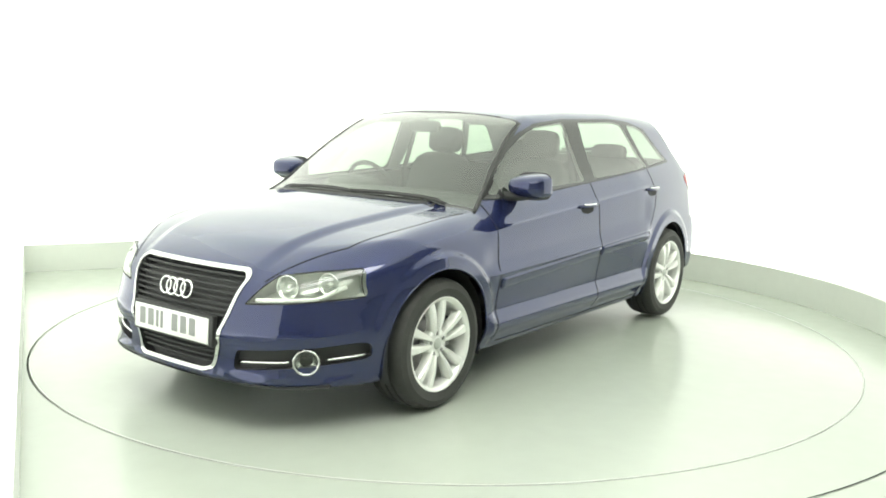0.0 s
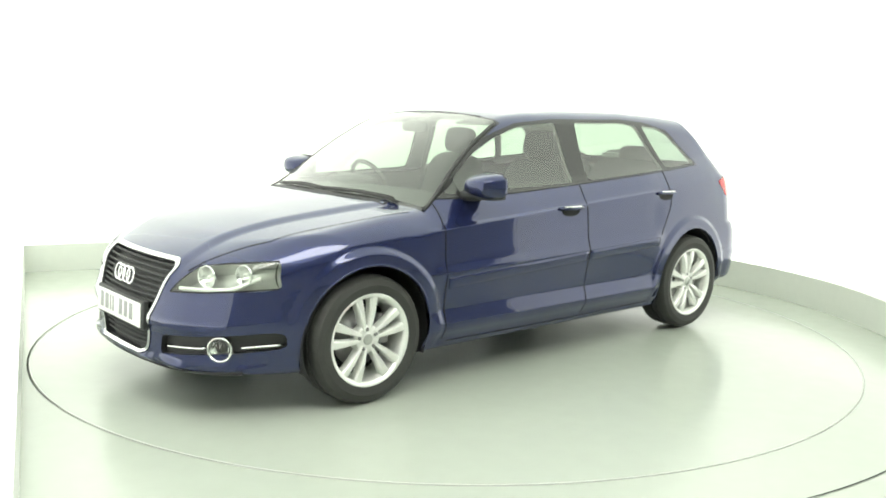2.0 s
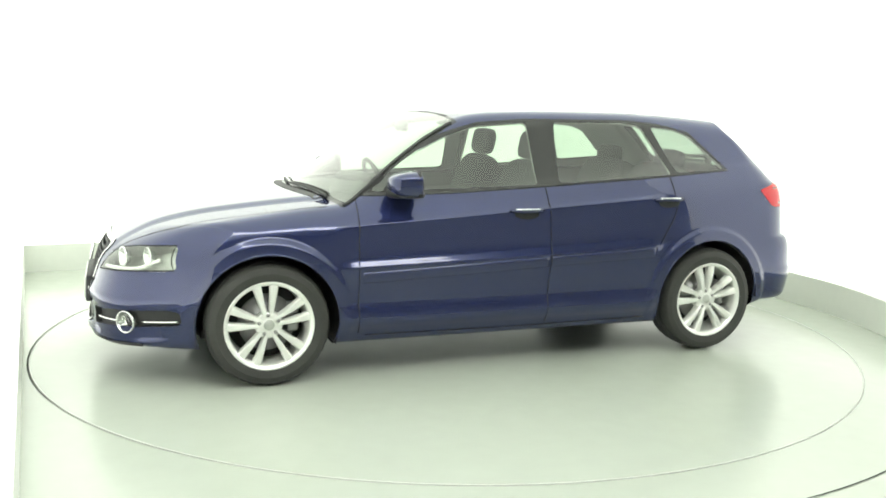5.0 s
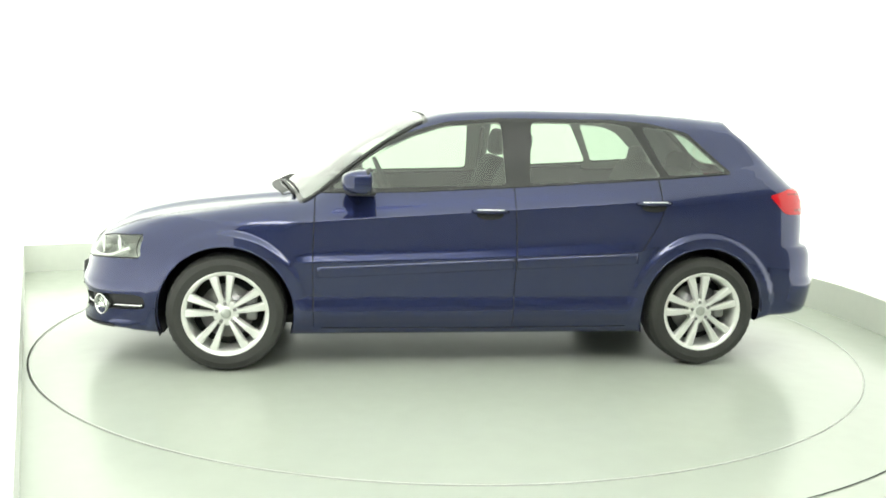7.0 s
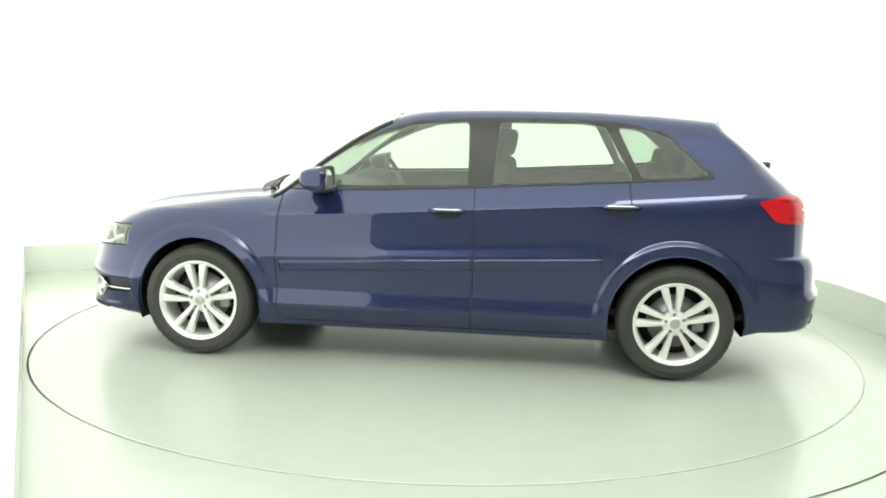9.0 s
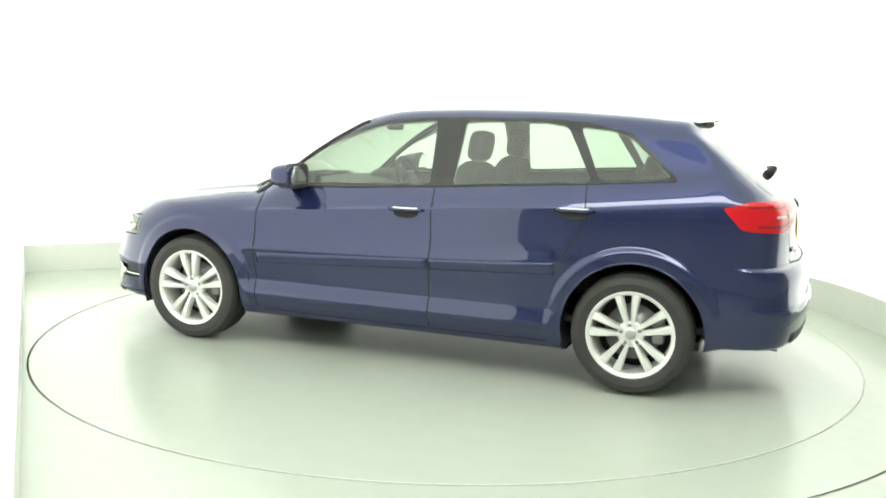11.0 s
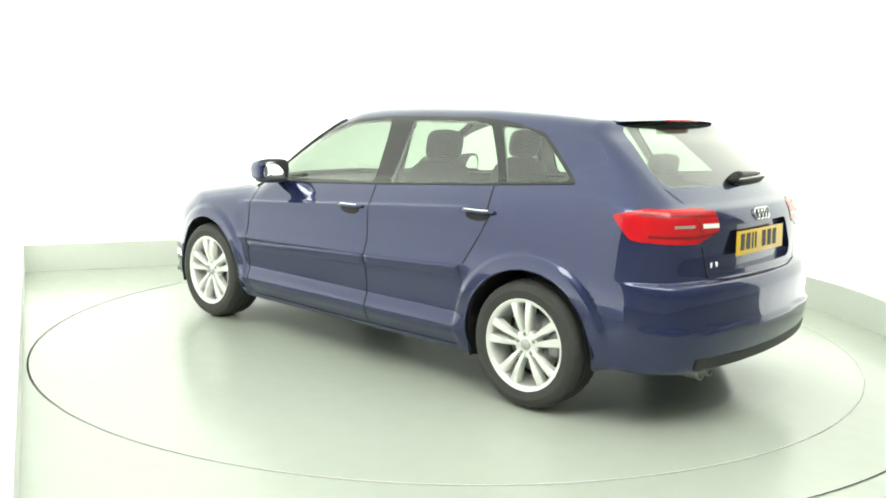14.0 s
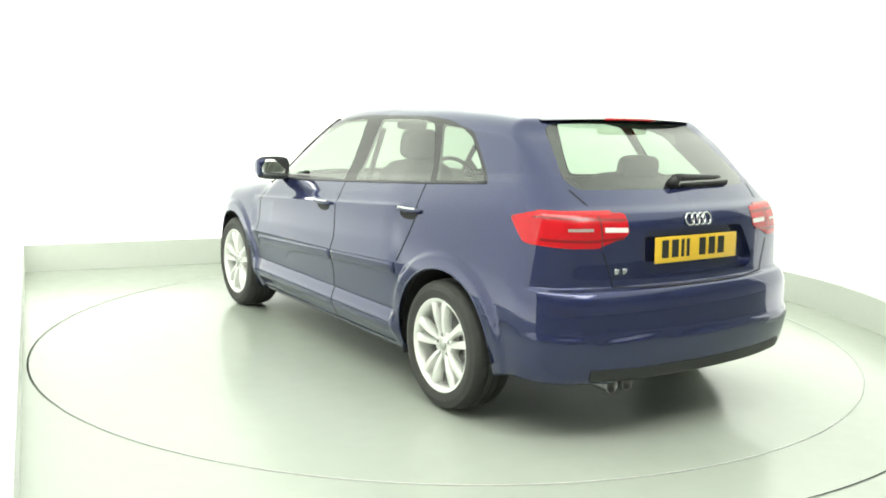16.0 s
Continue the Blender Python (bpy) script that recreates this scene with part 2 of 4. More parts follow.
# ---- car body form ----
def curve(xs, ys):
    """A smooth monotone curve through a few stations (flat ends)."""
    xs, ys = np.array(xs, float), np.array(ys, float)
    h = np.diff(xs)
    d = np.diff(ys) / h
    m = np.zeros(len(xs))
    m[0], m[-1] = d[0], d[-1]
    for i in range(1, len(xs) - 1):
        m[i] = 0 if d[i - 1] * d[i] <= 0 else 2 * d[i - 1] * d[i] / (d[i - 1] + d[i])

    def at(x):
        x = np.asarray(x, float)
        q = np.clip(x, xs[0], xs[-1])
        i = np.clip(np.searchsorted(xs, q) - 1, 0, len(h) - 1)
        t = (q - xs[i]) / h[i]
        y = (ys[i] * (1 + 2 * t) * (1 - t) ** 2 + h[i] * m[i] * t * (1 - t) ** 2 + ys[i + 1] * t * t * (3 - 2 * t) + h[i] * m[i + 1] * t * t * (t - 1))
        return y + np.where(x < xs[0], (x - xs[0]) * m[0], 0) + np.where(x > xs[-1], (x - xs[-1]) * m[-1], 0)
    return at


def ramp(a, b, x):
    t = np.clip((x - a) / (b - a), 0, 1)
    return t * t * (3 - 2 * t)


def smax(a, b, k):
    h = np.maximum(k - np.abs(a - b), 0) / k
    return np.maximum(a, b) + h * h * k / 4


SIDE = curve([0.12, 0.19, 0.25, 0.295, 0.315, 0.375, 0.39, 0.55, 0.598, 0.616, 0.640, 0.67, 0.71, 0.79, 0.830, 0.848, 0.90, 0.955, 0.99, 1.36],
             [0.79, 0.812, 0.838, 0.866, 0.872, 0.858, 0.852, 0.873, 0.882, 0.876, 0.867, 0.861, 0.858, 0.853, 0.849, 0.835, 0.808, 0.776, 0.750, 0.590])
SIDE_PLAIN = curve([0.12, 0.19, 0.25, 0.33, 0.42, 0.60, 0.70, 0.80, 0.838, 0.90, 0.955, 0.99, 1.36],
                   [0.79, 0.815, 0.833, 0.850, 0.861, 0.871, 0.866, 0.850, 0.838, 0.806, 0.772, 0.748, 0.590])
HOOD = curve([0.6, 1.08, 1.22, 1.4, 1.57, 1.75, 1.93, 2.02, 2.08, 2.14], [0.97, 0.930, 0.913, 0.888, 0.861, 0.818, 0.752, 0.712, 0.675, 0.60])
CABIN = curve([-2.0, -1.6, -1.37, -1.02, -0.68, -0.34, 0.01, 0.183, 0.355, 0.527, 0.70, 0.84, 1.06, 1.3],
              [1.30, 1.352, 1.377, 1.402, 1.413, 1.412, 1.402, 1.387, 1.343, 1.262, 1.160, 1.062, 0.908, 0.74])
NOSE = curve([0.10, 0.17, 0.215, 0.238, 0.258, 0.30, 0.36, 0.415, 0.432, 0.455, 0.50, 0.55, 0.62, 0.68, 0.76], [-0.12, -0.02, 0.010, 0.012, -0.006, -0.010, -0.004, 0.010, 0.010, 0.001, -0.015, -0.029, -0.048, -0.086, -0.17])
TAIL = curve([0.14, 0.22, 0.30, 0.42, 0.46, 0.48, 0.60, 0.655, 0.675, 0.80, 0.90, 0.965, 1.00, 1.05, 1.24, 1.305, 1.36],
             [-1.95, -2.04, -2.09, -2.115, -2.12, -2.105, -2.095, -2.07, -2.035, -2.03, -2.022, -1.995, -1.945, -1.885, -1.66, -1.578, -1.540])
X_AXLE, Z_AXLE, R_ARCH = 1.289, 0.312, 0.352


def side_at(x, z):
    lift = (0.3 - np.clip(x, -1.6, 0.9)) * 0.068 * ramp(0.40, 0.84, z)
    doors = ramp(-0.98, -0.84, x) * ramp(1.0, 0.86, x)
    y = SIDE(z - lift) * doors + SIDE_PLAIN(z - lift) * (1 - doors)
    y = y * (1 - 0.075 * ramp(0.9, 2.1, x) * np.clip((x - 0.9) / 0.9, 0, 2) - (0.055 + 0.05 * ramp(0.45, 0.95, z)) * np.clip((-0.75 - x) / 1.0, 0, 1.6) ** 1.6)
    for sx in (X_AXLE, -X_AXLE):
        r = np.sqrt((x - sx) ** 2 + (z - Z_AXLE) ** 2)
        y = y + 0.016 * ramp(0.44, 0.40, r) * ramp(0.1, 0.45, z)
    return y


def form(p):
    """Below zero inside the car body."""
    x, y, z = p[..., 0], np.abs(p[..., 1]), p[..., 2]
    side = y - side_at(x, z)
    front = x - (2.135 - 0.22 * y ** 2 - 0.95 * y ** 6 + NOSE(z))
    rear = (TAIL(z) + 0.17 * y ** 2 + 0.25 * y ** 6) - x
    rear = rear * 0.9
    hood = HOOD(x) - 0.035 * (y / 0.7) ** 2 - 0.016 * ramp(-0.015, 0.065, y - 0.36 - (2.0 - x) * 0.17)
    cabin = CABIN(x + 0.26 * y ** 2) - 0.085 * y ** 2
    top = (z - smax(hood, cabin, 0.035)) * (0.9 - 0.15 * ramp(0.2, 0.4, x) * ramp(1.1, 0.9, x))
    under = (0.185 + 0.03 * ramp(1.5, 2.0, x) + 0.085 * ramp(1.45, 1.75, -x)) - z
    f = smax(side, top, 0.085)
    f = smax(f, front, 0.11)
    f = smax(f, rear, 0.035 + 0.10 * ramp(1.3, 0.9, z))
    return smax(f, under, 0.03)


def slope(p, e=2e-3):
    g = np.stack([form(p + np.eye(3)[i] * e) - form(p - np.eye(3)[i] * e) for i in range(3)], -1)
    return g / np.linalg.norm(g, axis=-1, keepdims=True)


def cast(origin, way, far=2.2):
    """Where rays from inside leave the body."""
    lo, hi = np.zeros(origin.shape[:-1]), np.full(origin.shape[:-1], far)
    for _ in range(27):
        mid = (lo + hi) / 2
        inside = form(origin + way * mid[..., None]) < 0
        lo, hi = np.where(inside, mid, lo), np.where(inside, hi, mid)
    return origin + way * lo[..., None]
SPINE_X, SPINE_Z = 1.25, 0.62


def skin():
    """The left half of the body's skin as a bmesh, from y = 0 to the side."""
    phi = np.radians(np.concatenate([np.linspace(-90, -40, 12)[:-1], np.linspace(-40, -6, 34)[:-1], np.linspace(-6, 26, 84)[:-1], np.linspace(26, 90, 66)]))
    rows = []
    for a in np.linspace(0, 90, 74)[:-1]:
        ca, sa = math.cos(radians(a)), math.sin(radians(a))
        rows.append((np.array([SPINE_X, 0, SPINE_Z]), np.stack([np.cos(phi) * ca, np.cos(phi) * sa, np.sin(phi)], -1)))
    for x in np.linspace(SPINE_X, -SPINE_X, 190):
        rows.append((np.array([x, 0, SPINE_Z]), np.stack([0 * phi, np.cos(phi), np.sin(phi)], -1)))
    for a in np.linspace(90, 180, 74)[1:]:
        ca, sa = math.cos(radians(a)), math.sin(radians(a))
        rows.append((np.array([-SPINE_X, 0, SPINE_Z]), np.stack([np.cos(phi) * ca, np.cos(phi) * sa, np.sin(phi)], -1)))
    o = np.stack([np.broadcast_to(r[0], r[1].shape) for r in rows])
    w = np.stack([r[1] for r in rows])
    pts = cast(o, w)
    nr, nc = pts.shape[:2]
    bm = bmesh.new()
    vs = [[bm.verts.new(pts[i, j]) for j in range(nc)] for i in range(nr)]
    for i in range(nr - 1):
        for j in range(nc - 1):
            bm.faces.new((vs[i][j], vs[i + 1][j], vs[i + 1][j + 1], vs[i][j + 1]))
    bmesh.ops.remove_doubles(bm, verts=bm.verts, dist=1e-5)
    bm.faces.layers.int.new("region")
    return bm


def rounded(poly, r, n=5):
    """Rounds the corners of a convex outline."""
    out = []
    k = len(poly)
    for i in range(k):
        p, a, b = Vector(poly[i]), Vector(poly[i - 1]), Vector(poly[(i + 1) % k])
        u, v = (a - p), (b - p)
        q = min(r, u.length * 0.45, v.length * 0.45)
        s, e = p + u.normalized() * q, p + v.normalized() * q
        for j in range(n):
            t = j / (n - 1)
            out.append(tuple((1 - t) ** 2 * s + 2 * t * (1 - t) * p + t * t * e))
    return out


def carve(bm, axes, poly, keep, region):
    """Cuts a convex outline, seen along one axis, into the skin and gives the faces inside it a region."""
    layer = bm.faces.layers.int["region"]
    a, b = axes
    c = Vector((sum(p[0] for p in poly) / len(poly), sum(p[1] for p in poly) / len(poly)))
    lo = [min(p[i] for p in poly) - 0.03 for i in (0, 1)]
    hi = [max(p[i] for p in poly) + 0.03 for i in (0, 1)]
    faces = []
    for f in bm.faces:
        m = f.calc_center_median()
        if lo[0] < m[a] < hi[0] and lo[1] < m[b] < hi[1] and keep(m):
            faces.append(f)
    k = len(poly)
    for i in range(k):
        p, q = Vector(poly[i]), Vector(poly[(i + 1) % k])
        d = q - p
        if d.length < 1e-6:
            continue
        n = Vector((d.y, -d.x)).normalized()
        if n.dot(c - p) > 0:
            n = -n
        co, no = Vector((0, 0, 0)), Vector((0, 0, 0))
        co[a], co[b], no[a], no[b] = p.x, p.y, n.x, n.y
        geom = list({g for f in faces for g in (f, *f.edges, *f.verts)})
        r = bmesh.ops.bisect_plane(bm, geom=geom, dist=1e-5, plane_co=co, plane_no=no)
        faces = [f for f in r["geom"] if isinstance(f, bmesh.types.BMFace) and (f.calc_center_median() - co).dot(no) < 0]
    for f in faces:
        f[layer] = region
    return faces


def panel(src, region, name, material, parent, label="", lift=0.0, mirror=True, joined=True):
    """Makes parts from the faces of a region, with the smooth normals of the body form: one over both sides, or one on each side."""
    layer = src.faces.layers.int["region"]
    faces = [f for f in src.faces if f[layer] == region]
    index, co, polys = {}, [], []
    for f in faces:
        row = []
        for v in f.verts:
            if v not in index:
                index[v] = len(co)
                co.append(tuple(v.co))
            row.append(index[v])
        polys.append(row)
    co = np.array(co)
    nor = slope(co)
    co = co + nor * lift
    made = []
    for sign in ((1, -1) if mirror else (1,)):
        made.append((co * (1, sign, 1), nor * (1, sign, 1), polys if sign > 0 else [p[::-1] for p in polys]))
    if joined and mirror:
        (c0, n0, p0), (c1, n1, p1) = made
        made = [(np.concatenate([c0, c1]), np.concatenate([n0, n1]), p0 + [[i + len(c0) for i in p] for p in p1])]
    obs = []
    for c, n, ps in made:
        me = bpy.data.meshes.new(name)
        me.from_pydata([tuple(v) for v in c], [], ps)
        for poly in me.polygons:
            poly.use_smooth = True
        me.normals_split_custom_set_from_vertices([tuple(v) for v in n])
        me.materials.append(material)
        ob = new(name, me)
        ob.parent = parent
        if label:
            tagged(ob, label)
        obs.append(ob)
    return obs


def circle(cx, cy, r, n=28):
    return [(cx + r * math.cos(2 * math.pi * i / n), cy + r * math.sin(2 * math.pi * i / n)) for i in range(n)]


XY, XZ, YZ = (0, 1), (0, 2), (1, 2)
(BODY, ARCH, F_DOOR, R_DOOR, TRIM, F_WIN, R_WIN, Q_WIN, SCREEN, REAR_WIN, HEADLAMP, TAILLAMP, GRILLE, DUCT, RECESS, BONNET, F_BUMPER, R_BUMPER, TAILGATE,
 GRILLE_RIM, SCREEN_RIM) = range(21)

car = new("car")
tagged(car, "navy blue five-door hatchback standing on the turntable", "car")
CAR_OFFSET = Vector((-0.0125, 0.068, 0.0))
def found(origin, way):
    p = cast(np.array(origin, float), np.broadcast_to(np.array(way, float), (len(origin), 3)))
    return [(Vector(a), Vector(n)) for a, n in zip(p, slope(p))]


def side_points(q):
    return found([(x, 0.0, z) for x, z in q], (0, 1, 0))


def front_points(q):
    return found([(1.2, y, z) for y, z in q], (1, 0, 0))


def rear_points(q):
    return found([(-1.2, y, z) for y, z in q], (-1, 0, 0))


def top_points(q):
    return found([(x, y, 0.5) for x, y in q], (0, 0, 1))


def on_side(x, z):
    return side_points([(x, z)])[0]


def on_front(y, z):
    return front_points([(y, z)])[0]


def on_rear(y, z):
    return rear_points([(y, z)])[0]


def on_top(x, y):
    return top_points([(x, y)])[0]


def along(finder, pts, step=0.025):
    """Points on the skin along a line given by a few stations."""
    out = []
    for p, q in zip(pts, pts[1:]):
        n = max(2, int(math.dist(p, q) / step))
        out += [(p[0] + (q[0] - p[0]) * i / n, p[1] + (q[1] - p[1]) * i / n) for i in range(n)]
    return finder(out + [pts[-1]])


def flip(pts):
    return [(Vector((p.x, -p.y, p.z)), Vector((n.x, -n.y, n.z))) for p, n in pts]


def add_ribbon(bm, pts, width, lift=0.001, height=0.0):
    """A strip along the skin; with a height it is a raised, chamfered moulding."""
    rows = []
    for i, (p, n) in enumerate(pts):
        d = (pts[min(i + 1, len(pts) - 1)][0] - pts[max(i - 1, 0)][0]).normalized()
        s = d.cross(n).normalized()
        if height:
            prof = [(-0.5, lift), (-0.42, height * 0.75), (-0.3, height), (0.3, height), (0.42, height * 0.75), (0.5, lift)]
        else:
            prof = [(-0.5, lift), (0.5, lift)]
        rows.append([bm.verts.new(p + s * (a * width) + n * h) for a, h in prof])
    for r0, r1 in zip(rows, rows[1:]):
        for k in range(len(r0) - 1):
            bm.faces.new((r0[k], r1[k], r1[k + 1], r0[k + 1]))
    if height:
        bm.faces.new(rows[0])
        bm.faces.new(rows[-1][::-1])
    return bm


def strip(name, pts, width, material, parent, label="", lift=0.001, height=0.0, both=True):
    """One strip on the left and, mirrored, one on the right; parent: one thing for both or a pair."""
    made = []
    for i, line in enumerate((pts, flip(pts)) if both else (pts,)):
        bm = bmesh.new()
        add_ribbon(bm, line, width if i == 0 else -width, lift, height)
        made.append(part(name, bm, material, parent[i] if isinstance(parent, (list, tuple)) else parent, label))
    return made


def tray(src, region, name, material, parent, depth, label="", joined=True):
    """A sunken floor with walls round it, behind a region of the skin."""
    layer = src.faces.layers.int["region"]
    faces = [f for f in src.faces if f[layer] == region]
    vs = {v for f in faces for v in f.verts}
    order = list(vs)
    co = np.array([tuple(v.co) for v in order])
    sunk = co - slope(co) * depth
    at = {v: i for i, v in enumerate(order)}
    polys = [[at[v] for v in f.verts] for f in faces]
    n = len(order)
    fs = set(faces)
    walls = []
    for f in faces:
        for loop in f.loops:
            e = loop.edge
            if sum(g in fs for g in e.link_faces) == 1 and max(abs(v.co.y) for v in e.verts) > 1e-4:
                a, b = at[loop.vert], at[loop.link_loop_next.vert]
                walls.append([a, b, b + n, a + n])
    pts = np.concatenate([sunk, co - slope(co) * 0.001])
    obs = []
    both = [(pts * (1, s, 1), [p if s > 0 else p[::-1] for p in polys + walls]) for s in (1, -1)]
    if joined:
        k = len(pts)
        both = [(np.concatenate([both[0][0], both[1][0]]), both[0][1] + [[i + k for i in p] for p in both[1][1]])]
    for c, ps in both:
        me = bpy.data.meshes.new(name)
        me.from_pydata([tuple(v) for v in c], [], ps)
        me.validate()
        for poly in me.polygons:
            poly.use_smooth = True
        me.set_sharp_from_angle(angle=radians(40))
        me.materials.append(material)
        ob = new(name, me)
        ob.parent = parent
        if label:
            tagged(ob, label)
        obs.append(ob)
    return obs


def build_body():
    bm = skin()
    side = lambda m: m.y > 0.45
    carve(bm, YZ, [(-0.05, 0.10), (1.0, 0.10), (1.0, 0.55), (-0.05, 0.55)], lambda m: m.x > 1.55, F_BUMPER)
    carve(bm, YZ, [(-0.05, 0.10), (1.0, 0.10), (1.0, 0.66), (-0.05, 0.66)], lambda m: m.x < -1.56, R_BUMPER)
    carve(bm, XY, [(2.06, -0.05), (2.0, 0.45), (1.70, 0.64), (1.0, 0.72), (0.99, 0.60), (1.06, -0.05)], lambda m: m.z > 0.63, BONNET)
    carve(bm, YZ, [(-0.05, 0.665), (0.47, 0.665), (0.56, 0.82), (0.60, 1.06), (0.54, 1.335), (-0.05, 1.352)], lambda m: m.x < -1.5, TAILGATE)
    carve(bm, XZ, [(0.838, 0.20), (0.838, 0.93), (-0.215, 0.985), (-0.225, 0.20)], side, F_DOOR)
    carve(bm, XZ, [(-0.225, 0.20), (-0.215, 0.985), (-1.02, 1.04), (-1.037, 0.83), (-0.80, 0.20)], side, R_DOOR)
    carve(bm, XZ, rounded([(0.815, 0.937), (0.63, 1.092), (0.47, 1.190), (0.32, 1.262), (0.13, 1.318), (-0.17, 1.343), (-0.78, 1.348), (-1.0, 1.332),
                           (-1.22, 1.285), (-1.465, 1.066), (-1.02, 1.028), (-0.2, 0.974)], 0.025), side, TRIM)
    carve(bm, XZ, rounded([(0.755, 0.957), (0.62, 1.072), (0.468, 1.169), (0.317, 1.240), (0.135, 1.298), (-0.168, 1.322), (-0.182, 0.988)], 0.03), side, F_WIN)
    carve(bm, XZ, rounded([(-0.313, 0.996), (-0.336, 1.326), (-0.777, 1.328), (-0.89, 1.312), (-1.045, 1.040)], 0.03), side, R_WIN)
    carve(bm, XZ, rounded([(-0.955, 1.312), (-1.124, 1.297), (-1.22, 1.26), (-1.432, 1.074), (-1.085, 1.048)], 0.03), side, Q_WIN)
    top = lambda m: m.z > 0.85
    carve(bm, XY, [(1.06, -0.05), (1.04, 0.3), (0.91, 0.755), (0.20, 0.570), (0.24, 0.3), (0.255, -0.05)], top, SCREEN_RIM)
    carve(bm, XY, [(1.02, -0.05), (1.0, 0.3), (0.885, 0.725), (0.22, 0.550), (0.26, 0.3), (0.275, -0.05)], top, SCREEN)
    back = lambda m: m.x < -1.45
    carve(bm, YZ, rounded([(-0.6, 1.346), (0.2, 1.342), (0.475, 1.326), (0.565, 1.10), (0.53, 1.06), (-0.6, 1.05)], 0.05), back, REAR_WIN)
    carve(bm, YZ, rounded([(0.40, 0.555), (0.50, 0.675), (0.76, 0.71), (0.79, 0.585)], 0.03), lambda m: m.x > 1.5, HEADLAMP)
    carve(bm, YZ, rounded([(0.395, 0.972), (0.395, 0.885), (0.55, 0.832), (0.80, 0.845), (0.80, 0.985)], 0.02), lambda m: m.x < -1.80, TAILLAMP)
    carve(bm, XZ, rounded([(-1.675, 0.948), (-1.81, 0.982), (-1.96, 0.982), (-1.96, 0.832), (-1.77, 0.848)], 0.02), side, TAILLAMP)
    carve(bm, YZ, rounded([(-0.6, 0.691), (0.357, 0.691), (0.388, 0.66), (0.265, 0.262), (0.217, 0.242), (-0.6, 0.242)], 0.04), lambda m: m.x > 1.7, GRILLE_RIM)
    carve(bm, YZ, rounded([(-0.6, 0.675), (0.345, 0.675), (0.37, 0.65), (0.25, 0.275), (0.21, 0.258), (-0.6, 0.258)], 0.04), lambda m: m.x > 1.7, GRILLE)
    carve(bm, YZ, rounded([(0.36, 0.27), (0.38, 0.36), (0.80, 0.40), (0.80, 0.32)], 0.03), lambda m: m.x > 1.6, DUCT)
    carve(bm, YZ, rounded([(-0.6, 0.90), (0.30, 0.90), (0.40, 0.74), (0.36, 0.70), (-0.6, 0.70)], 0.03), back, RECESS)
    for sx in (X_AXLE, -X_AXLE):
        carve(bm, XZ, circle(sx, Z_AXLE, R_ARCH), side, ARCH)
    out = {}
    panel(bm, BODY, "body_shell", M_PAINT, car)
    out["front_door"] = panel(bm, F_DOOR, "front_door", M_PAINT, car, joined=False)
    out["rear_door"] = panel(bm, R_DOOR, "rear_door", M_PAINT, car, joined=False)
    out["bonnet"] = panel(bm, BONNET, "bonnet", M_PAINT, car)[0]
    out["front_bumper"] = panel(bm, F_BUMPER, "front_bumper", M_PAINT, car)[0]
    out["rear_bumper"] = panel(bm, R_BUMPER, "rear_bumper", M_PAINT, car)[0]
    out["tailgate"] = panel(bm, TAILGATE, "tailgate", M_PAINT, car)[0]
    panel(bm, TRIM, "window_trim", M_BLACK, car, "gloss black window surround", joined=False)
    panel(bm, F_WIN, "front_side_window", M_GLASS, car, "green-tinted side glass", joined=False)
    panel(bm, R_WIN, "rear_side_window", M_GLASS, car, "green-tinted side glass", joined=False)
    panel(bm, Q_WIN, "quarter_window", M_GLASS_REAR, car, "green-tinted side glass", joined=False)
    panel(bm, SCREEN_RIM, "windscreen_seal", M_BLACK, car, "black windscreen edge")
    panel(bm, SCREEN, "windscreen", M_SCREEN, car, "green-tinted windscreen")
    out["rear_window"] = panel(bm, REAR_WIN, "rear_window", M_GLASS_REAR, car, "green-tinted rear window")[0]
    out["headlight"] = tray(bm, HEADLAMP, "headlight", M_LAMPBOX, car, 0.075, "silver headlight housing", joined=False)
    for cover, lamp in zip(panel(bm, HEADLAMP, "lamp_cover", M_CLEAR, car, "clear headlight cover", joined=False), out["headlight"]):
        cover.parent = lamp
    out["tail_light"] = panel(bm, TAILLAMP, "tail_light", M_REDLENS, car, "glossy red tail light", lift=0.002, joined=False)
    out["grille"] = tray(bm, GRILLE, "grille", M_PLASTIC, car, 0.04, "black radiator grille in a chrome frame")[0]
    for ob in panel(bm, GRILLE_RIM, "grille_frame", M_CHROME, car, "chrome grille frame", lift=0.004):
        ob.parent = out["grille"]
    out["duct"] = tray(bm, DUCT, "fog_light_duct", M_PLASTIC, car, 0.03, "black fog light opening", joined=False)
    tray(bm, RECESS, "plate_recess", M_PAINT, out["tailgate"], 0.034)
    # lining inside the roof, pillars and doors
    layer = bm.faces.layers.int["region"]
    for f in bm.faces:
        if f[layer] == TRIM or (f[layer] == BODY and f.calc_center_median().z > 1.0):
            f[layer] = 30
        elif f[layer] in (F_DOOR, R_DOOR) or (f[layer] == BODY and -1.9 < f.calc_center_median().x < 0.9 and f.calc_center_median().z > 0.35):
            f[layer] = 31
    panel(bm, 30, "roof_lining", M_LINING, car, "pale grey headlining and pillar trim", lift=-0.016)
    panel(bm, 31, "door_lining", M_CABIN, car, "charcoal door lining", lift=-0.035)
    bm.free()
    return out


M_LAMPBOX = principled("silver_lamp_housing", (0.47, 0.49, 0.46), 0.28, metal=0.6, noise_scale=30, vary=0.1)
M_LAMPDARK = principled("grey_lamp_bezel", (0.22, 0.23, 0.22), 0.3, metal=0.4)
BODYPARTS = build_body()


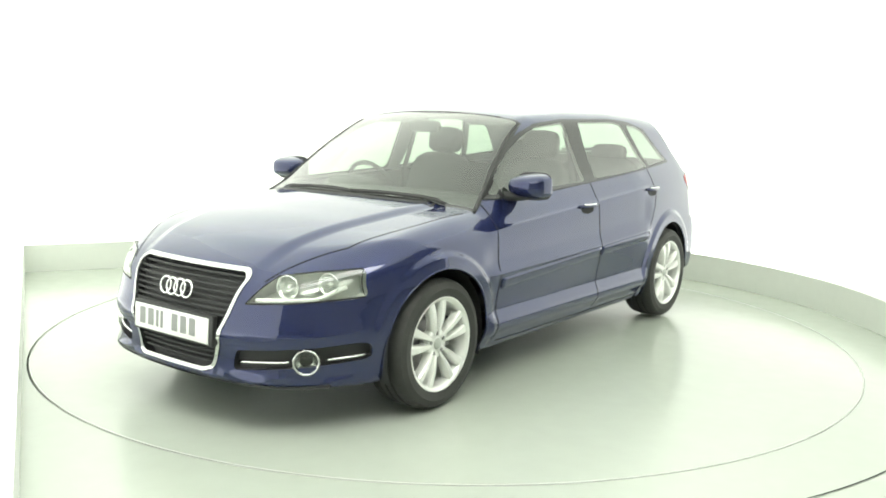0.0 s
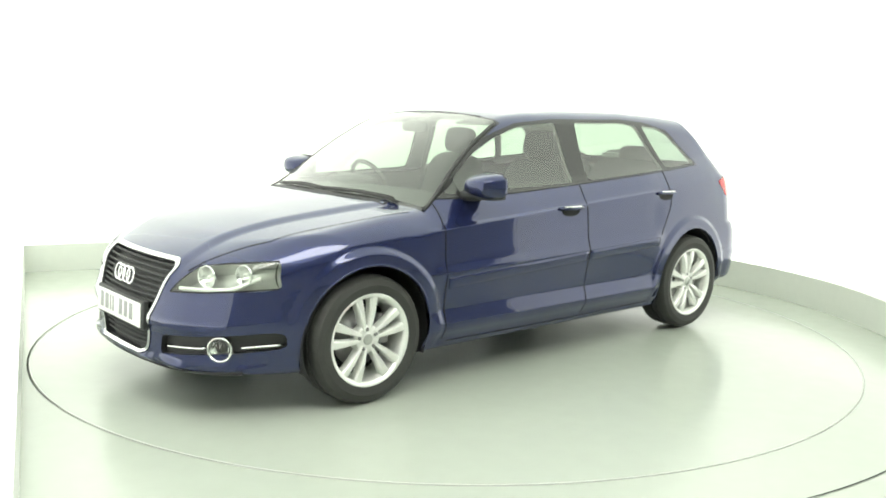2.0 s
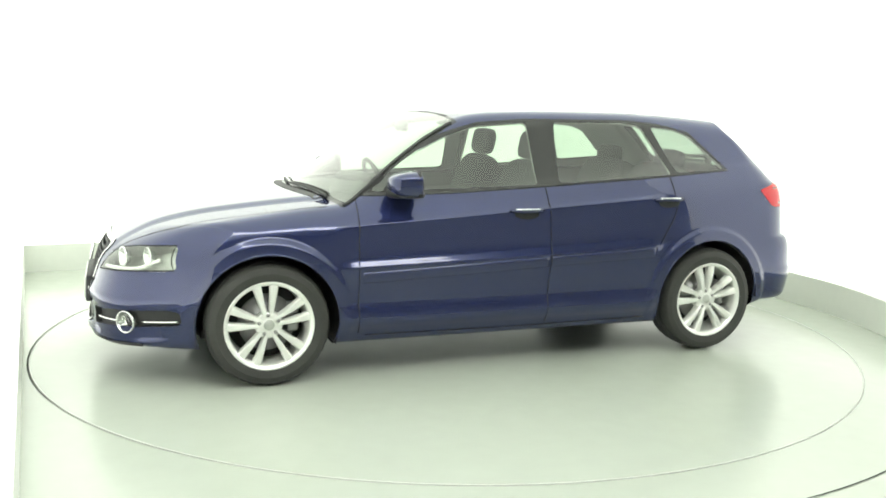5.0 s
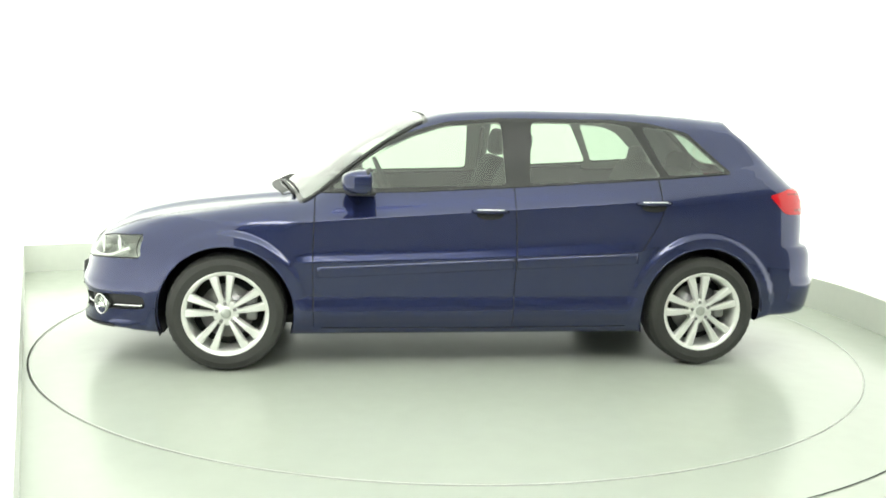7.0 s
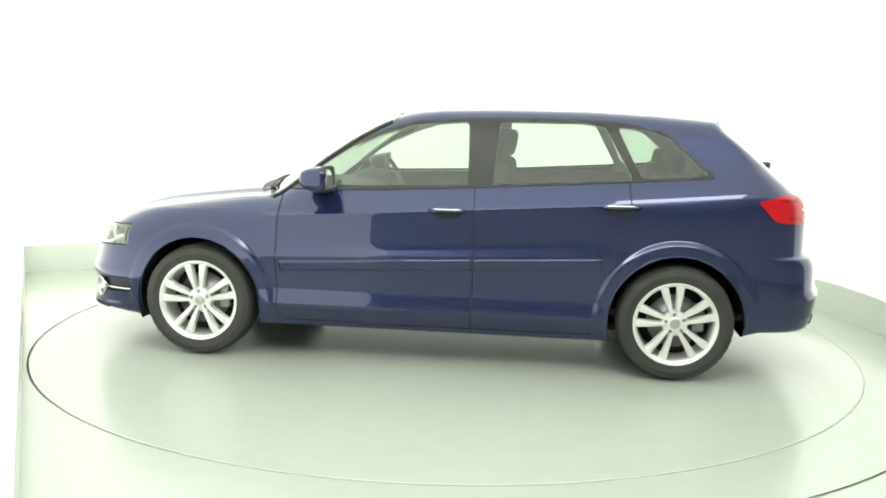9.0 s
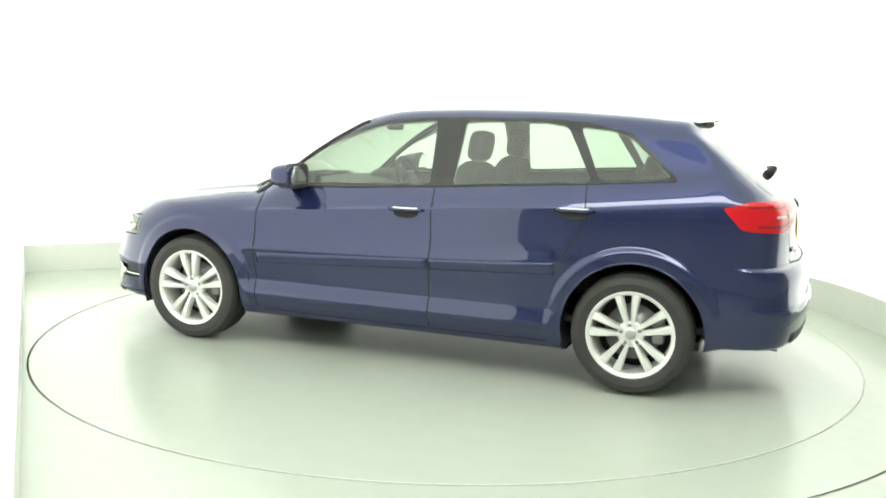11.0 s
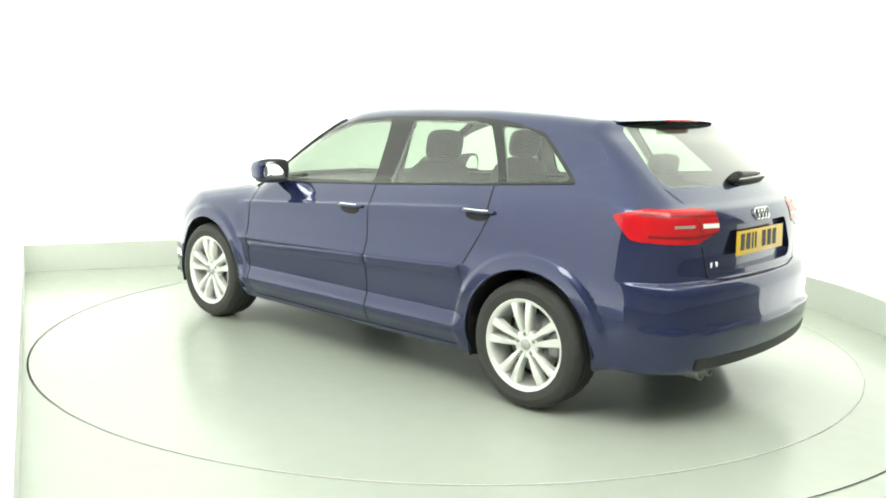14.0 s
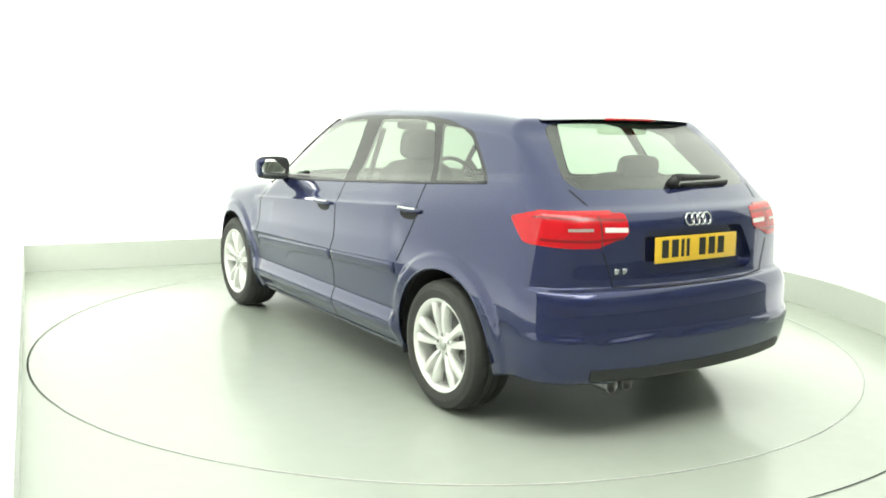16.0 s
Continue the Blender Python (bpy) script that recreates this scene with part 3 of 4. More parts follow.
def build_shut_lines():
    gap = lambda name, pts, w=0.0055, parent=car: strip(name, pts, w, M_GAP, parent, "dark panel gap", lift=0.002)
    gap("shut_line", along(side_points, [(0.838, 0.24), (0.843, 0.60), (0.832, 0.925)]))
    gap("shut_line", along(side_points, [(-0.222, 0.235), (-0.232, 0.70), (-0.222, 0.975)]))
    gap("shut_line", along(side_points, [(-1.025, 1.03), (-1.04, 0.86), (-1.015, 0.80), (-0.92, 0.645)]))
    gap("shut_line", along(side_points, [(0.80, 0.228), (0.0, 0.222), (-0.86, 0.228)]), 0.005)
    gap("shut_line", along(top_points, [(2.0, 0.46), (1.70, 0.655), (1.3, 0.71), (0.98, 0.735)]), 0.005)
    gap("shut_line", along(rear_points, [(0.52, 0.82), (0.47, 0.672), (0.3, 0.664), (0.0, 0.662)]), 0.006)
    gap("shut_line", along(rear_points, [(0.535, 1.0), (0.57, 1.06)]), 0.005)
    # belt seal under the windows
    strip("belt_seal", along(side_points, [(0.80, 0.938), (0.3, 0.952), (-0.2, 0.981), (-1.02, 1.034), (-1.45, 1.066)]), 0.014, M_BLACK, car, "black rubber belt seal", height=0.005)


build_shut_lines()


def build_mouldings():
    line = lambda x: 0.598 - 0.046 * x - 0.03
    fd, rd = BODYPARTS["front_door"], BODYPARTS["rear_door"]
    strip("side_moulding", along(side_points, [(0.82, line(0.82)), (-0.216, line(-0.216))]), 0.058, M_PAINT, fd, height=0.007)
    strip("side_moulding", along(side_points, [(-0.236, line(-0.236)), (-0.90, line(-0.90))]), 0.058, M_PAINT, rd, height=0.007)


build_mouldings()


def build_handles():
    for doors, x, z in ((BODYPARTS["front_door"], -0.085, 0.857), (BODYPARTS["rear_door"], -0.985, 0.905)):
        for k, s in enumerate((1, -1)):
            # flush dark oval: the shade inside the finger recess, put into its colour
            bm = bmesh.new()
            n = 20
            rows = []
            for a in (0.02, 0.5, 1.0):
                found_ = side_points([(x + 0.072 * a * math.cos(2 * math.pi * i / n), z - 0.020 + 0.027 * a * math.sin(2 * math.pi * i / n)) for i in range(n)])
                rows.append([bm.verts.new(Vector((p.x, s * (p.y + 0.002), p.z))) for p, nn in found_])
            for r0, r1 in zip(rows, rows[1:]):
                for i in range(n):
                    bm.faces.new((r0[i], r0[(i + 1) % n], r1[(i + 1) % n], r1[i]))
            part("handle_recess_shade", bm, M_GAP, doors[k], "flush dark oval painting in the shaded finger recess")
            bm = bmesh.new()
            pts = []
            for i in range(9):
                t = i / 8
                p, nn = on_side(x + 0.098 - 0.196 * t, z)
                q = p + Vector((0, 1, 0)) * (0.004 + 0.020 * math.sin(math.pi * t) ** 0.5)
                pts.append(Vector((q.x, s * q.y, q.z)))
            add_tube(bm, pts, [0.008, 0.011, 0.012, 0.012, 0.012, 0.012, 0.012, 0.011, 0.008], 10)
            h = part("door_handle", bm, M_PAINT, doors[k])
            bm = bmesh.new()
            add_tube(bm, [p + Vector((0, s * 0.006, 0.008)) for p in pts[1:-1]], 0.0052, 8)
            part("handle_strip", bm, M_CHROME, doors[k], "chrome handle strip")


build_handles()


def superbox(bm, half, m, e=0.5, nu=28, nv=16):
    """A pillow-like rounded block."""
    f = lambda c: math.copysign(abs(c) ** e, c)
    rows = []
    for i in range(nv + 1):
        v = -math.pi / 2 + math.pi * i / nv
        rows.append([bm.verts.new(m @ Vector((half[0] * f(math.cos(v)) * f(math.cos(2 * math.pi * j / nu)),
                                             half[1] * f(math.cos(v)) * f(math.sin(2 * math.pi * j / nu)), half[2] * f(math.sin(v))))) for j in range(nu)])
    for r0, r1 in zip(rows, rows[1:]):
        for j in range(nu):
            bm.faces.new((r0[j], r0[(j + 1) % nu], r1[(j + 1) % nu], r1[j]))
    bmesh.ops.remove_doubles(bm, verts=bm.verts, dist=1e-6)
    return bm


def build_mirrors():
    for s in (1, -1):
        bm = bmesh.new()
        superbox(bm, (0.118, 0.100, 0.066), Matrix(), 0.52)
        for v in bm.verts:
            # blunt at the back, swept towards the nose and the body
            if v.co.x < 0:
                v.co.x *= 0.32
            v.co.z *= 1.0 - 0.22 * max(0.0, -v.co.y / 0.100)
            v.co.x -= 0.25 * max(0.0, v.co.y) * 0.6
            v.co.z *= 1.0 - 0.30 * max(0.0, v.co.x / 0.118) ** 1.5
        m = Matrix.Translation((0.580, 0.884, 1.006)) @ pose(0, 0, 0, 0, 0, -6)
        bmesh.ops.transform(bm, matrix=m, verts=bm.verts)
        if s < 0:
            bmesh.ops.transform(bm, matrix=Matrix.Diagonal((1, -1, 1, 1)), verts=bm.verts)
            bmesh.ops.reverse_faces(bm, faces=bm.faces)
        mirror = part("door_mirror", bm, M_PAINT, car)
        bm = bmesh.new()
        superbox(bm, (0.006, 0.080, 0.051), Matrix.Translation((0.542, s * 0.880, 1.008)) @ pose(0, 0, 0, 0, 4, -2 * s), 0.6)
        part("mirror_glass", bm, M_MIRROR, mirror, "silvered mirror glass")
        bm = bmesh.new()
        superbox(bm, (0.016, 0.103, 0.069), Matrix.Translation((0.556, s * 0.882, 1.006)) @ pose(0, 0, 0, 0, 0, -6 * s), 0.5)
        part("mirror_rim", bm, M_PLASTIC, mirror, "black mirror housing edge")
        bm = bmesh.new()
        superbox(bm, (0.062, 0.092, 0.018), Matrix.Translation((0.580, s * 0.875, 0.953)), 0.6)
        add_tube(bm, [(0.61, s * 0.85, 0.955), (0.63, s * 0.81, 0.947), (0.66, s * 0.76, 0.95)], [0.026, 0.022, 0.024], 12)
        part("mirror_foot", bm, M_PLASTIC, mirror, "black mirror foot")
        bm = bmesh.new()
        tri = [on_side(0.80, 0.942)[0], on_side(0.66, 0.95)[0], on_side(0.665, 1.045)[0]]
        tri = [Vector((p.x, s * (p.y + 0.004), p.z)) for p in tri]
        f = bm.faces.new([bm.verts.new(p) for p in tri])
        bmesh.ops.solidify(bm, geom=[f], thickness=0.006)
        part("mirror_triangle", bm, M_PLASTIC, mirror, "black plastic corner", smooth=False)


# front plate print: black ink paled in its colour to imitate glare
M_INK_GLARE = principled("glare_paled_print", (0.22, 0.23, 0.22), 0.4)
M_MIRROR = principled("mirror", (0.9, 0.9, 0.9), 0.02, metal=1.0)
build_mirrors()


def plate(name, centre, normal_x, yaw, material, label, parent, tilt=0.0):
    """A registration plate whose characters are plain bars."""
    w, h = 0.52, 0.112
    m = Matrix.Translation(centre) @ pose(0, 0, 0, 0, tilt, 0)
    bm = bmesh.new()
    add_box(bm, (0.006, w, h), m, 0.0025, 2)
    ob = part(name, bm, material, parent, label)
    sharp(ob)
    s = normal_x
    y = -0.225
    for i, wide in enumerate((0.05, 0.05, 0.022, 0.022, 0, 0.05, 0.05, 0.05)):
        if wide:
            bm = bmesh.new()
            add_box(bm, (0.0015, wide * 0.82, 0.076), m @ Matrix.Translation((s * 0.0036, -s * -(y + wide / 2) if s < 0 else y + wide / 2, 0.004)))
            part("plate_bar", bm, M_INK if s < 0 else M_INK_GLARE, ob, smooth=False)
            y += wide + 0.011
        else:
            y += 0.045
    return ob


def build_front():
    g, bumper = BODYPARTS["grille"], BODYPARTS["front_bumper"]
    half = curve([0.26, 0.30, 0.65, 0.675], [0.205, 0.255, 0.363, 0.345])
    zs = [0.283, 0.306, 0.329, 0.352] + [0.49 + 0.0235 * i for i in range(8)]
    for z in zs:
        w = float(half(z)) - 0.006
        bm = bmesh.new()
        pts = []
        for p, n in front_points([(-w + 2 * w * i / 16, z) for i in range(17)]):
            pts.append(p - Vector((0.016, 0, 0)))
        add_tube(bm, pts, 0.0062, 6)
        part("grille_slat", bm, M_PLASTIC, g, "black grille slat")
    c, n = on_front(0.0, 0.425)
    bm = bmesh.new()
    add_box(bm, (0.03, 0.56, 0.135), Matrix.Translation((c.x - 0.022, 0, 0.425)) @ pose(0, 0, 0, 0, -3, 0), 0.006)
    sharp(part("plate_holder", bm, M_PLASTIC, g, "black plate holder"))
    plate("number_plate", Vector((c.x - 0.003, 0, 0.425)), 1, 0, M_PLATE_W, "white number plate with black bars", car, -3)
    for i in range(4):
        y = -0.075 + 0.050 * i
        p, n = on_front(y, 0.580)
        bm = bmesh.new()
        m = Matrix.Translation((p.x + 0.012 + (0.003 if i % 2 else 0), y, 0.580)) @ pose(0, 0, 0, 0, 78, 0)
        ring = [(0.037 + 0.006 * math.cos(2 * math.pi * k / 8), 0.006 * math.sin(2 * math.pi * k / 8)) for k in range(8)]
        add_lathe(bm, ring, 36, m, closed=True)
        part("badge_ring", bm, M_CHROME, g, "chrome ring")
    # chrome bar and fog lamp in each opening
    for k, s in enumerate((1, -1)):
        d = BODYPARTS["duct"][k]
        for a, b in ((0.385, 0.60), (0.715, 0.79)):
            bm = bmesh.new()
            pts = []
            for i in range(9):
                y = a + (b - a) * i / 8
                p, n = on_front(y, 0.305 + 0.085 * (y - 0.385) * 0.9)
                pts.append(Vector((p.x + 0.0, s * p.y, p.z)) - Vector((n.x, s * n.y, n.z)) * 0.012)
            add_tube(bm, pts, 0.0065, 8)
            part("duct_bar", bm, M_CHROME, d, "chrome bar")
        p, n = on_front(0.657, 0.325)
        n = Vector((n.x, s * n.y, 0)).normalized()
        m = Matrix.Translation(Vector((p.x, s * p.y, p.z)) - n * 0.026) @ n.to_track_quat("Z", "Y").to_matrix().to_4x4()
        bm = bmesh.new()
        add_lathe(bm, [(0.046, 0.0), (0.0475, 0.028), (0.054, 0.033), (0.058, 0.026), (0.058, 0.0)], 36, m)
        ring = part("fog_light", bm, M_CHROME, car, "round fog light with chrome ring")
        bm = bmesh.new()
        add_lathe(bm, [(0.001, -0.012), (0.02, -0.010), (0.036, 0.0), (0.046, 0.016)], 30, m)
        part("fog_reflector", bm, M_REFLECTOR, ring, "silver reflector")
        bm = bmesh.new()
        add_lathe(bm, [(0.001, 0.026), (0.02, 0.024), (0.036, 0.021), (0.047, 0.016)], 30, m)
        part("fog_lens", bm, M_CLEAR, ring, "clear lens")
    # lamps inside each headlight
    for k, s in enumerate((1, -1)):
        lamp = BODYPARTS["headlight"][k]
        for y, z, r in ((0.555, 0.630, 0.047), (0.685, 0.645, 0.043)):
            p, n = on_front(y, z)
            way = Vector((0.95, s * 0.31, 0)).normalized()
            m = Matrix.Translation(Vector((p.x, s * p.y, p.z)) - way * 0.052) @ way.to_track_quat("Z", "Y").to_matrix().to_4x4()
            bm = bmesh.new()
            add_lathe(bm, [(0.004, -0.018), (r * 0.5, -0.012), (r * 0.85, 0.01), (r, 0.03), (r * 1.08, 0.032), (r * 1.1, 0.026)], 32, m)
            bowl = part("lamp_bowl", bm, M_REFLECTOR, lamp, "polished reflector bowl")
            bm = bmesh.new()
            superbox(bm, (0.010, 0.010, 0.020), m @ Matrix.Translation((0, 0, 0.004)), 0.9, 12, 8)
            part("bulb", bm, M_PLATE_W, lamp, "lamp bulb")
        bm = bmesh.new()
        pts = []
        for i in range(13):
            t = i / 12
            y = 0.44 + 0.30 * t
            z = 0.577 + 0.012 * t + 0.05 * max(0.0, t - 0.8) / 0.2
            p, n = on_front(y, z)
            pts.append(Vector((p.x, s * p.y, p.z)) - Vector((n.x, s * n.y, n.z)) * 0.02)
        add_tube(bm, pts, 0.010, 8)
        part("light_bar", bm, M_PLATE_W, lamp, "pale light bar")
    # black seal round each headlight
    edge = [(0.408, 0.556), (0.50, 0.672), (0.62, 0.693), (0.752, 0.706), (0.781, 0.590), (0.60, 0.571), (0.408, 0.556)]
    for lamp, line in zip(BODYPARTS["headlight"], (along(front_points, edge), flip(along(front_points, edge)))):
        bm = bmesh.new()
        add_ribbon(bm, line, 0.007, 0.0015)
        part("lamp_seal", bm, M_GAP, lamp, "black rubber seal")
    # lower lip
    pts = along(front_points, [(0.0, 0.216), (0.30, 0.216), (0.72, 0.222)], 0.04)
    bm = bmesh.new()
    add_ribbon(bm, flip(pts)[::-1][:-1] + pts, 0.02, 0.001, 0.006)
    part("front_lip", bm, M_PLASTIC, bumper, "black lower lip")


build_front()


def build_rear():
    gate, bumper, win = BODYPARTS["tailgate"], BODYPARTS["rear_bumper"], BODYPARTS["rear_window"]
    c, n = on_rear(0.0, 0.815)
    plate("number_plate", Vector((c.x + 0.012, 0, 0.812)), -1, 0, M_PLATE_Y, "yellow number plate with black bars", car, 2)
    for i in range(4):
        y = -0.054 + 0.036 * i
        p, n = on_rear(y, 0.937)
        bm = bmesh.new()
        m = Matrix.Translation((p.x - 0.006, y, 0.937)) @ pose(0, 0, 0, 0, -75, 0)
        add_lathe(bm, [(0.026 + 0.0042 * math.cos(2 * math.pi * k / 8), 0.004 * math.sin(2 * math.pi * k / 8)) for k in range(8)], 32, m, closed=True)
        part("badge_ring", bm, M_CHROME, gate, "chrome ring")
    for y, w in ((0.452, 0.03), (0.415, 0.026)):
        p, n = on_rear(y, 0.735)
        bm = bmesh.new()
        add_box(bm, (0.006, w, 0.024), Matrix.Translation(p) @ pose(0, 0, 0, 0, 0, 8), 0.002)
        part("model_badge", bm, M_CHROME, gate, "small chrome badge")
    # wiper
    bm = bmesh.new()
    p, n = on_rear(0.0, 1.075)
    add_tube(bm, [p - n * 0.01, p + n * 0.040], [0.028, 0.022], 16)
    pts = [on_rear(y, 1.075 + 0.02 * (-y)) for y in np.linspace(0.0, -0.33, 9)]
    add_tube(bm, [q + m * (0.04 - 0.018 * i / 8) for i, (q, m) in enumerate(pts)], [0.018 - 0.009 * i / 8 for i in range(9)], 8)
    wiper = part("rear_wiper", bm, M_PLASTIC, car, "black rear wiper")
    bm = bmesh.new()
    add_ribbon(bm, [on_rear(y, 1.062 + 0.012 * (-y)) for y in np.linspace(-0.03, -0.38, 9)], 0.014, 0.001, 0.02)
    part("wiper_blade", bm, M_RUBBER, wiper, "black rubber blade")
    # roof spoiler lip with the high brake light
    bm = bmesh.new()
    ys = np.linspace(-0.48, 0.48, 33)
    rows = []
    for y, (p, n) in zip(ys, top_points([(-1.46 + 0.10 * y * y, float(y)) for y in ys])):
        k = 1 - (abs(y) / 0.485) ** 6
        e = -1.556 - 0.028 * k + 0.19 * y * y
        rows.append([bm.verts.new(q) for q in ((p.x, y, p.z + 0.001), (e + 0.03, y, p.z - 0.007), (e, y, p.z - 0.013), (e + 0.004, y, p.z - 0.014 - 0.003 * k), (e + 0.05, y, p.z - 0.015 - 0.003 * k))])
    low = bmesh.new()
    for r0, r1 in zip(rows, rows[1:]):
        for k in range(2):
            bm.faces.new((r0[k], r1[k], r1[k + 1], r0[k + 1]))
        for k in range(2, 4):
            low.faces.new([low.verts.new(v.co) for v in (r0[k], r1[k], r1[k + 1], r0[k + 1])])
    for r in (rows[0], rows[-1]):
        low.faces.new([low.verts.new(v.co) for v in r])
    bmesh.ops.remove_doubles(low, verts=low.verts, dist=1e-5)
    sp = sharp(part("roof_spoiler", bm, M_PAINT, car), 40)
    sharp(part("spoiler_lip", low, M_PLASTIC, sp, "black underside of the spoiler"), 40)
    bm = bmesh.new()
    pts = []
    for y in np.linspace(-0.16, 0.16, 9):
        p, n = on_top(-1.46 + 0.10 * y * y, float(y))
        pts.append(Vector((-1.583 + 0.19 * y * y, y, p.z - 0.015)))
    add_tube(bm, pts, 0.0055, 8)
    part("brake_light", bm, M_REDLENS, sp, "red high brake light")
    # tail light details
    for k, s in enumerate((1, -1)):
        lamp = BODYPARTS["tail_light"][k]
        face = lambda l: l if s > 0 else flip(l)
        for name, pts, w, mat, label in (("lamp_strip", along(rear_points, [(0.40, 0.905), (0.51, 0.908)]), 0.020, M_PLATE_W, "clear reversing strip"),
                                         ("lamp_strip", along(rear_points, [(0.56, 0.908), (0.66, 0.908)]), 0.012, M_LAMPBOX, "silver strip"),
                                         ("lamp_rib", along(rear_points, [(0.40, 0.945), (0.55, 0.950), (0.74, 0.955)]), 0.010, M_REDDARK, "dark red rib"),
                                         ("lamp_rib", along(rear_points, [(0.42, 0.873), (0.56, 0.862), (0.74, 0.866)]), 0.012, M_REDDARK, "dark red rib"),
                                         ("lamp_seam", along(rear_points, [(0.525, 0.984), (0.525, 0.83)]), 0.006, M_GAP, "dark seam")):
            bm = bmesh.new()
            add_ribbon(bm, face(pts), w, 0.0035)
            part(name, bm, mat, lamp, label)
    # lower valance and exhaust
    pts = along(rear_points, [(0.0, 0.312), (0.35, 0.312), (0.60, 0.318)], 0.04)
    bm = bmesh.new()
    add_ribbon(bm, flip(pts)[::-1][:-1] + pts, 0.055, 0.001, 0.006)
    part("rear_valance", bm, M_PLASTIC, bumper, "black lower valance")
    for y in (0.33, 0.42):
        bm = bmesh.new()
        add_lathe(bm, [(0.026, 0.0), (0.026, 0.19), (0.030, 0.192), (0.031, 0.186), (0.031, 0.0)], 24, Matrix.Translation((-1.78, y, 0.242)) @ pose(0, 0, 0, 0, -93, 0))
        part("exhaust_tip", bm, M_DISCMETAL, car, "steel exhaust tip")


build_rear()


def build_wipers():
    for y0, y1 in ((0.60, 0.02), (0.05, -0.52)):
        bm = bmesh.new()
        pts = []
        for i in range(13):
            y = y0 + (y1 - y0) * i / 12
            x = 1.045 - 0.28 * y * y - 0.02 * math.sin(math.pi * i / 12)
            p, n = on_top(x, y)
            pts.append(p + n * 0.012)
        add_tube(bm, pts, [0.008] * 10 + [0.006, 0.005, 0.004], 8)
        w = part("windscreen_wiper", bm, M_PLASTIC, car, "black windscreen wiper")
        bm = bmesh.new()
        add_tube(bm, [p + Vector((-0.028, 0, 0.004)) for p in pts[1:]], 0.005, 6)
        part("wiper_blade", bm, M_RUBBER, w, "black rubber blade")
    bm = bmesh.new()
    line = top_points([(1.075 - 0.28 * y * y, y) for y in np.linspace(-0.56, 0.56, 25)])
    add_ribbon(bm, line, 0.05, 0.002)
    part("scuttle", bm, M_PLASTIC, car, "black scuttle panel")


build_wipers()


def build_screen_trim():
    """Black rubber bead down each side of the windscreen and along its top."""
    strip("screen_bead", along(top_points, [(0.895, 0.745), (0.66, 0.665), (0.44, 0.606), (0.26, 0.572)]), 0.020, M_PLASTIC, car, "black rubber screen bead", height=0.010)
    bm = bmesh.new()
    add_ribbon(bm, top_points([(0.264 - 0.14 * y * y, y) for y in np.linspace(-0.44, 0.44, 25)]), 0.012, 0.001, 0.002)
    part("screen_bead", bm, M_PLASTIC, car, "black rubber screen bead")


build_screen_trim()


def build_underside():
    bm = bmesh.new()
    add_box(bm, (3.2, 1.2, 0.05), Matrix.Translation((0, 0, 0.225)), 0.01)
    add_box(bm, (1.7, 1.58, 0.04), Matrix.Translation((0, 0, 0.235)), 0.01)
    part("underbody", bm, M_PLASTIC, car, "black underbody")
    for sx in (1, -1):
        for sy in (1, -1):
            bm = bmesh.new()
            rows = []
            for y in (0.46, 0.835):
                rows.append([bm.verts.new((sx * X_AXLE + 0.358 * math.cos(a), sy * y, Z_AXLE + 0.358 * math.sin(a))) for a in np.linspace(-0.35, math.pi + (0.35 if sx > 0 else 0.02), 40)])
            for i in range(39):
                bm.faces.new((rows[0][i], rows[0][i + 1], rows[1][i + 1], rows[1][i]))
            bm.faces.new(rows[0])
            part("arch_liner", bm, M_PLASTIC, car, "black wheel arch liner")
            # rolled lip
            bm = bmesh.new()
            pts = []
            for p, n in side_points([(sx * X_AXLE + (R_ARCH + 0.002) * math.cos(a), max(0.2, Z_AXLE + (R_ARCH + 0.002) * math.sin(a))) for a in np.linspace(-0.30, math.pi + (0.30 if sx > 0 else 0.03), 48)]):
                pts.append(Vector((p.x, sy * (p.y - 0.004), p.z)))
            add_tube(bm, pts, 0.006, 6)
            part("arch_lip", bm, M_PAINT, car)


build_underside()


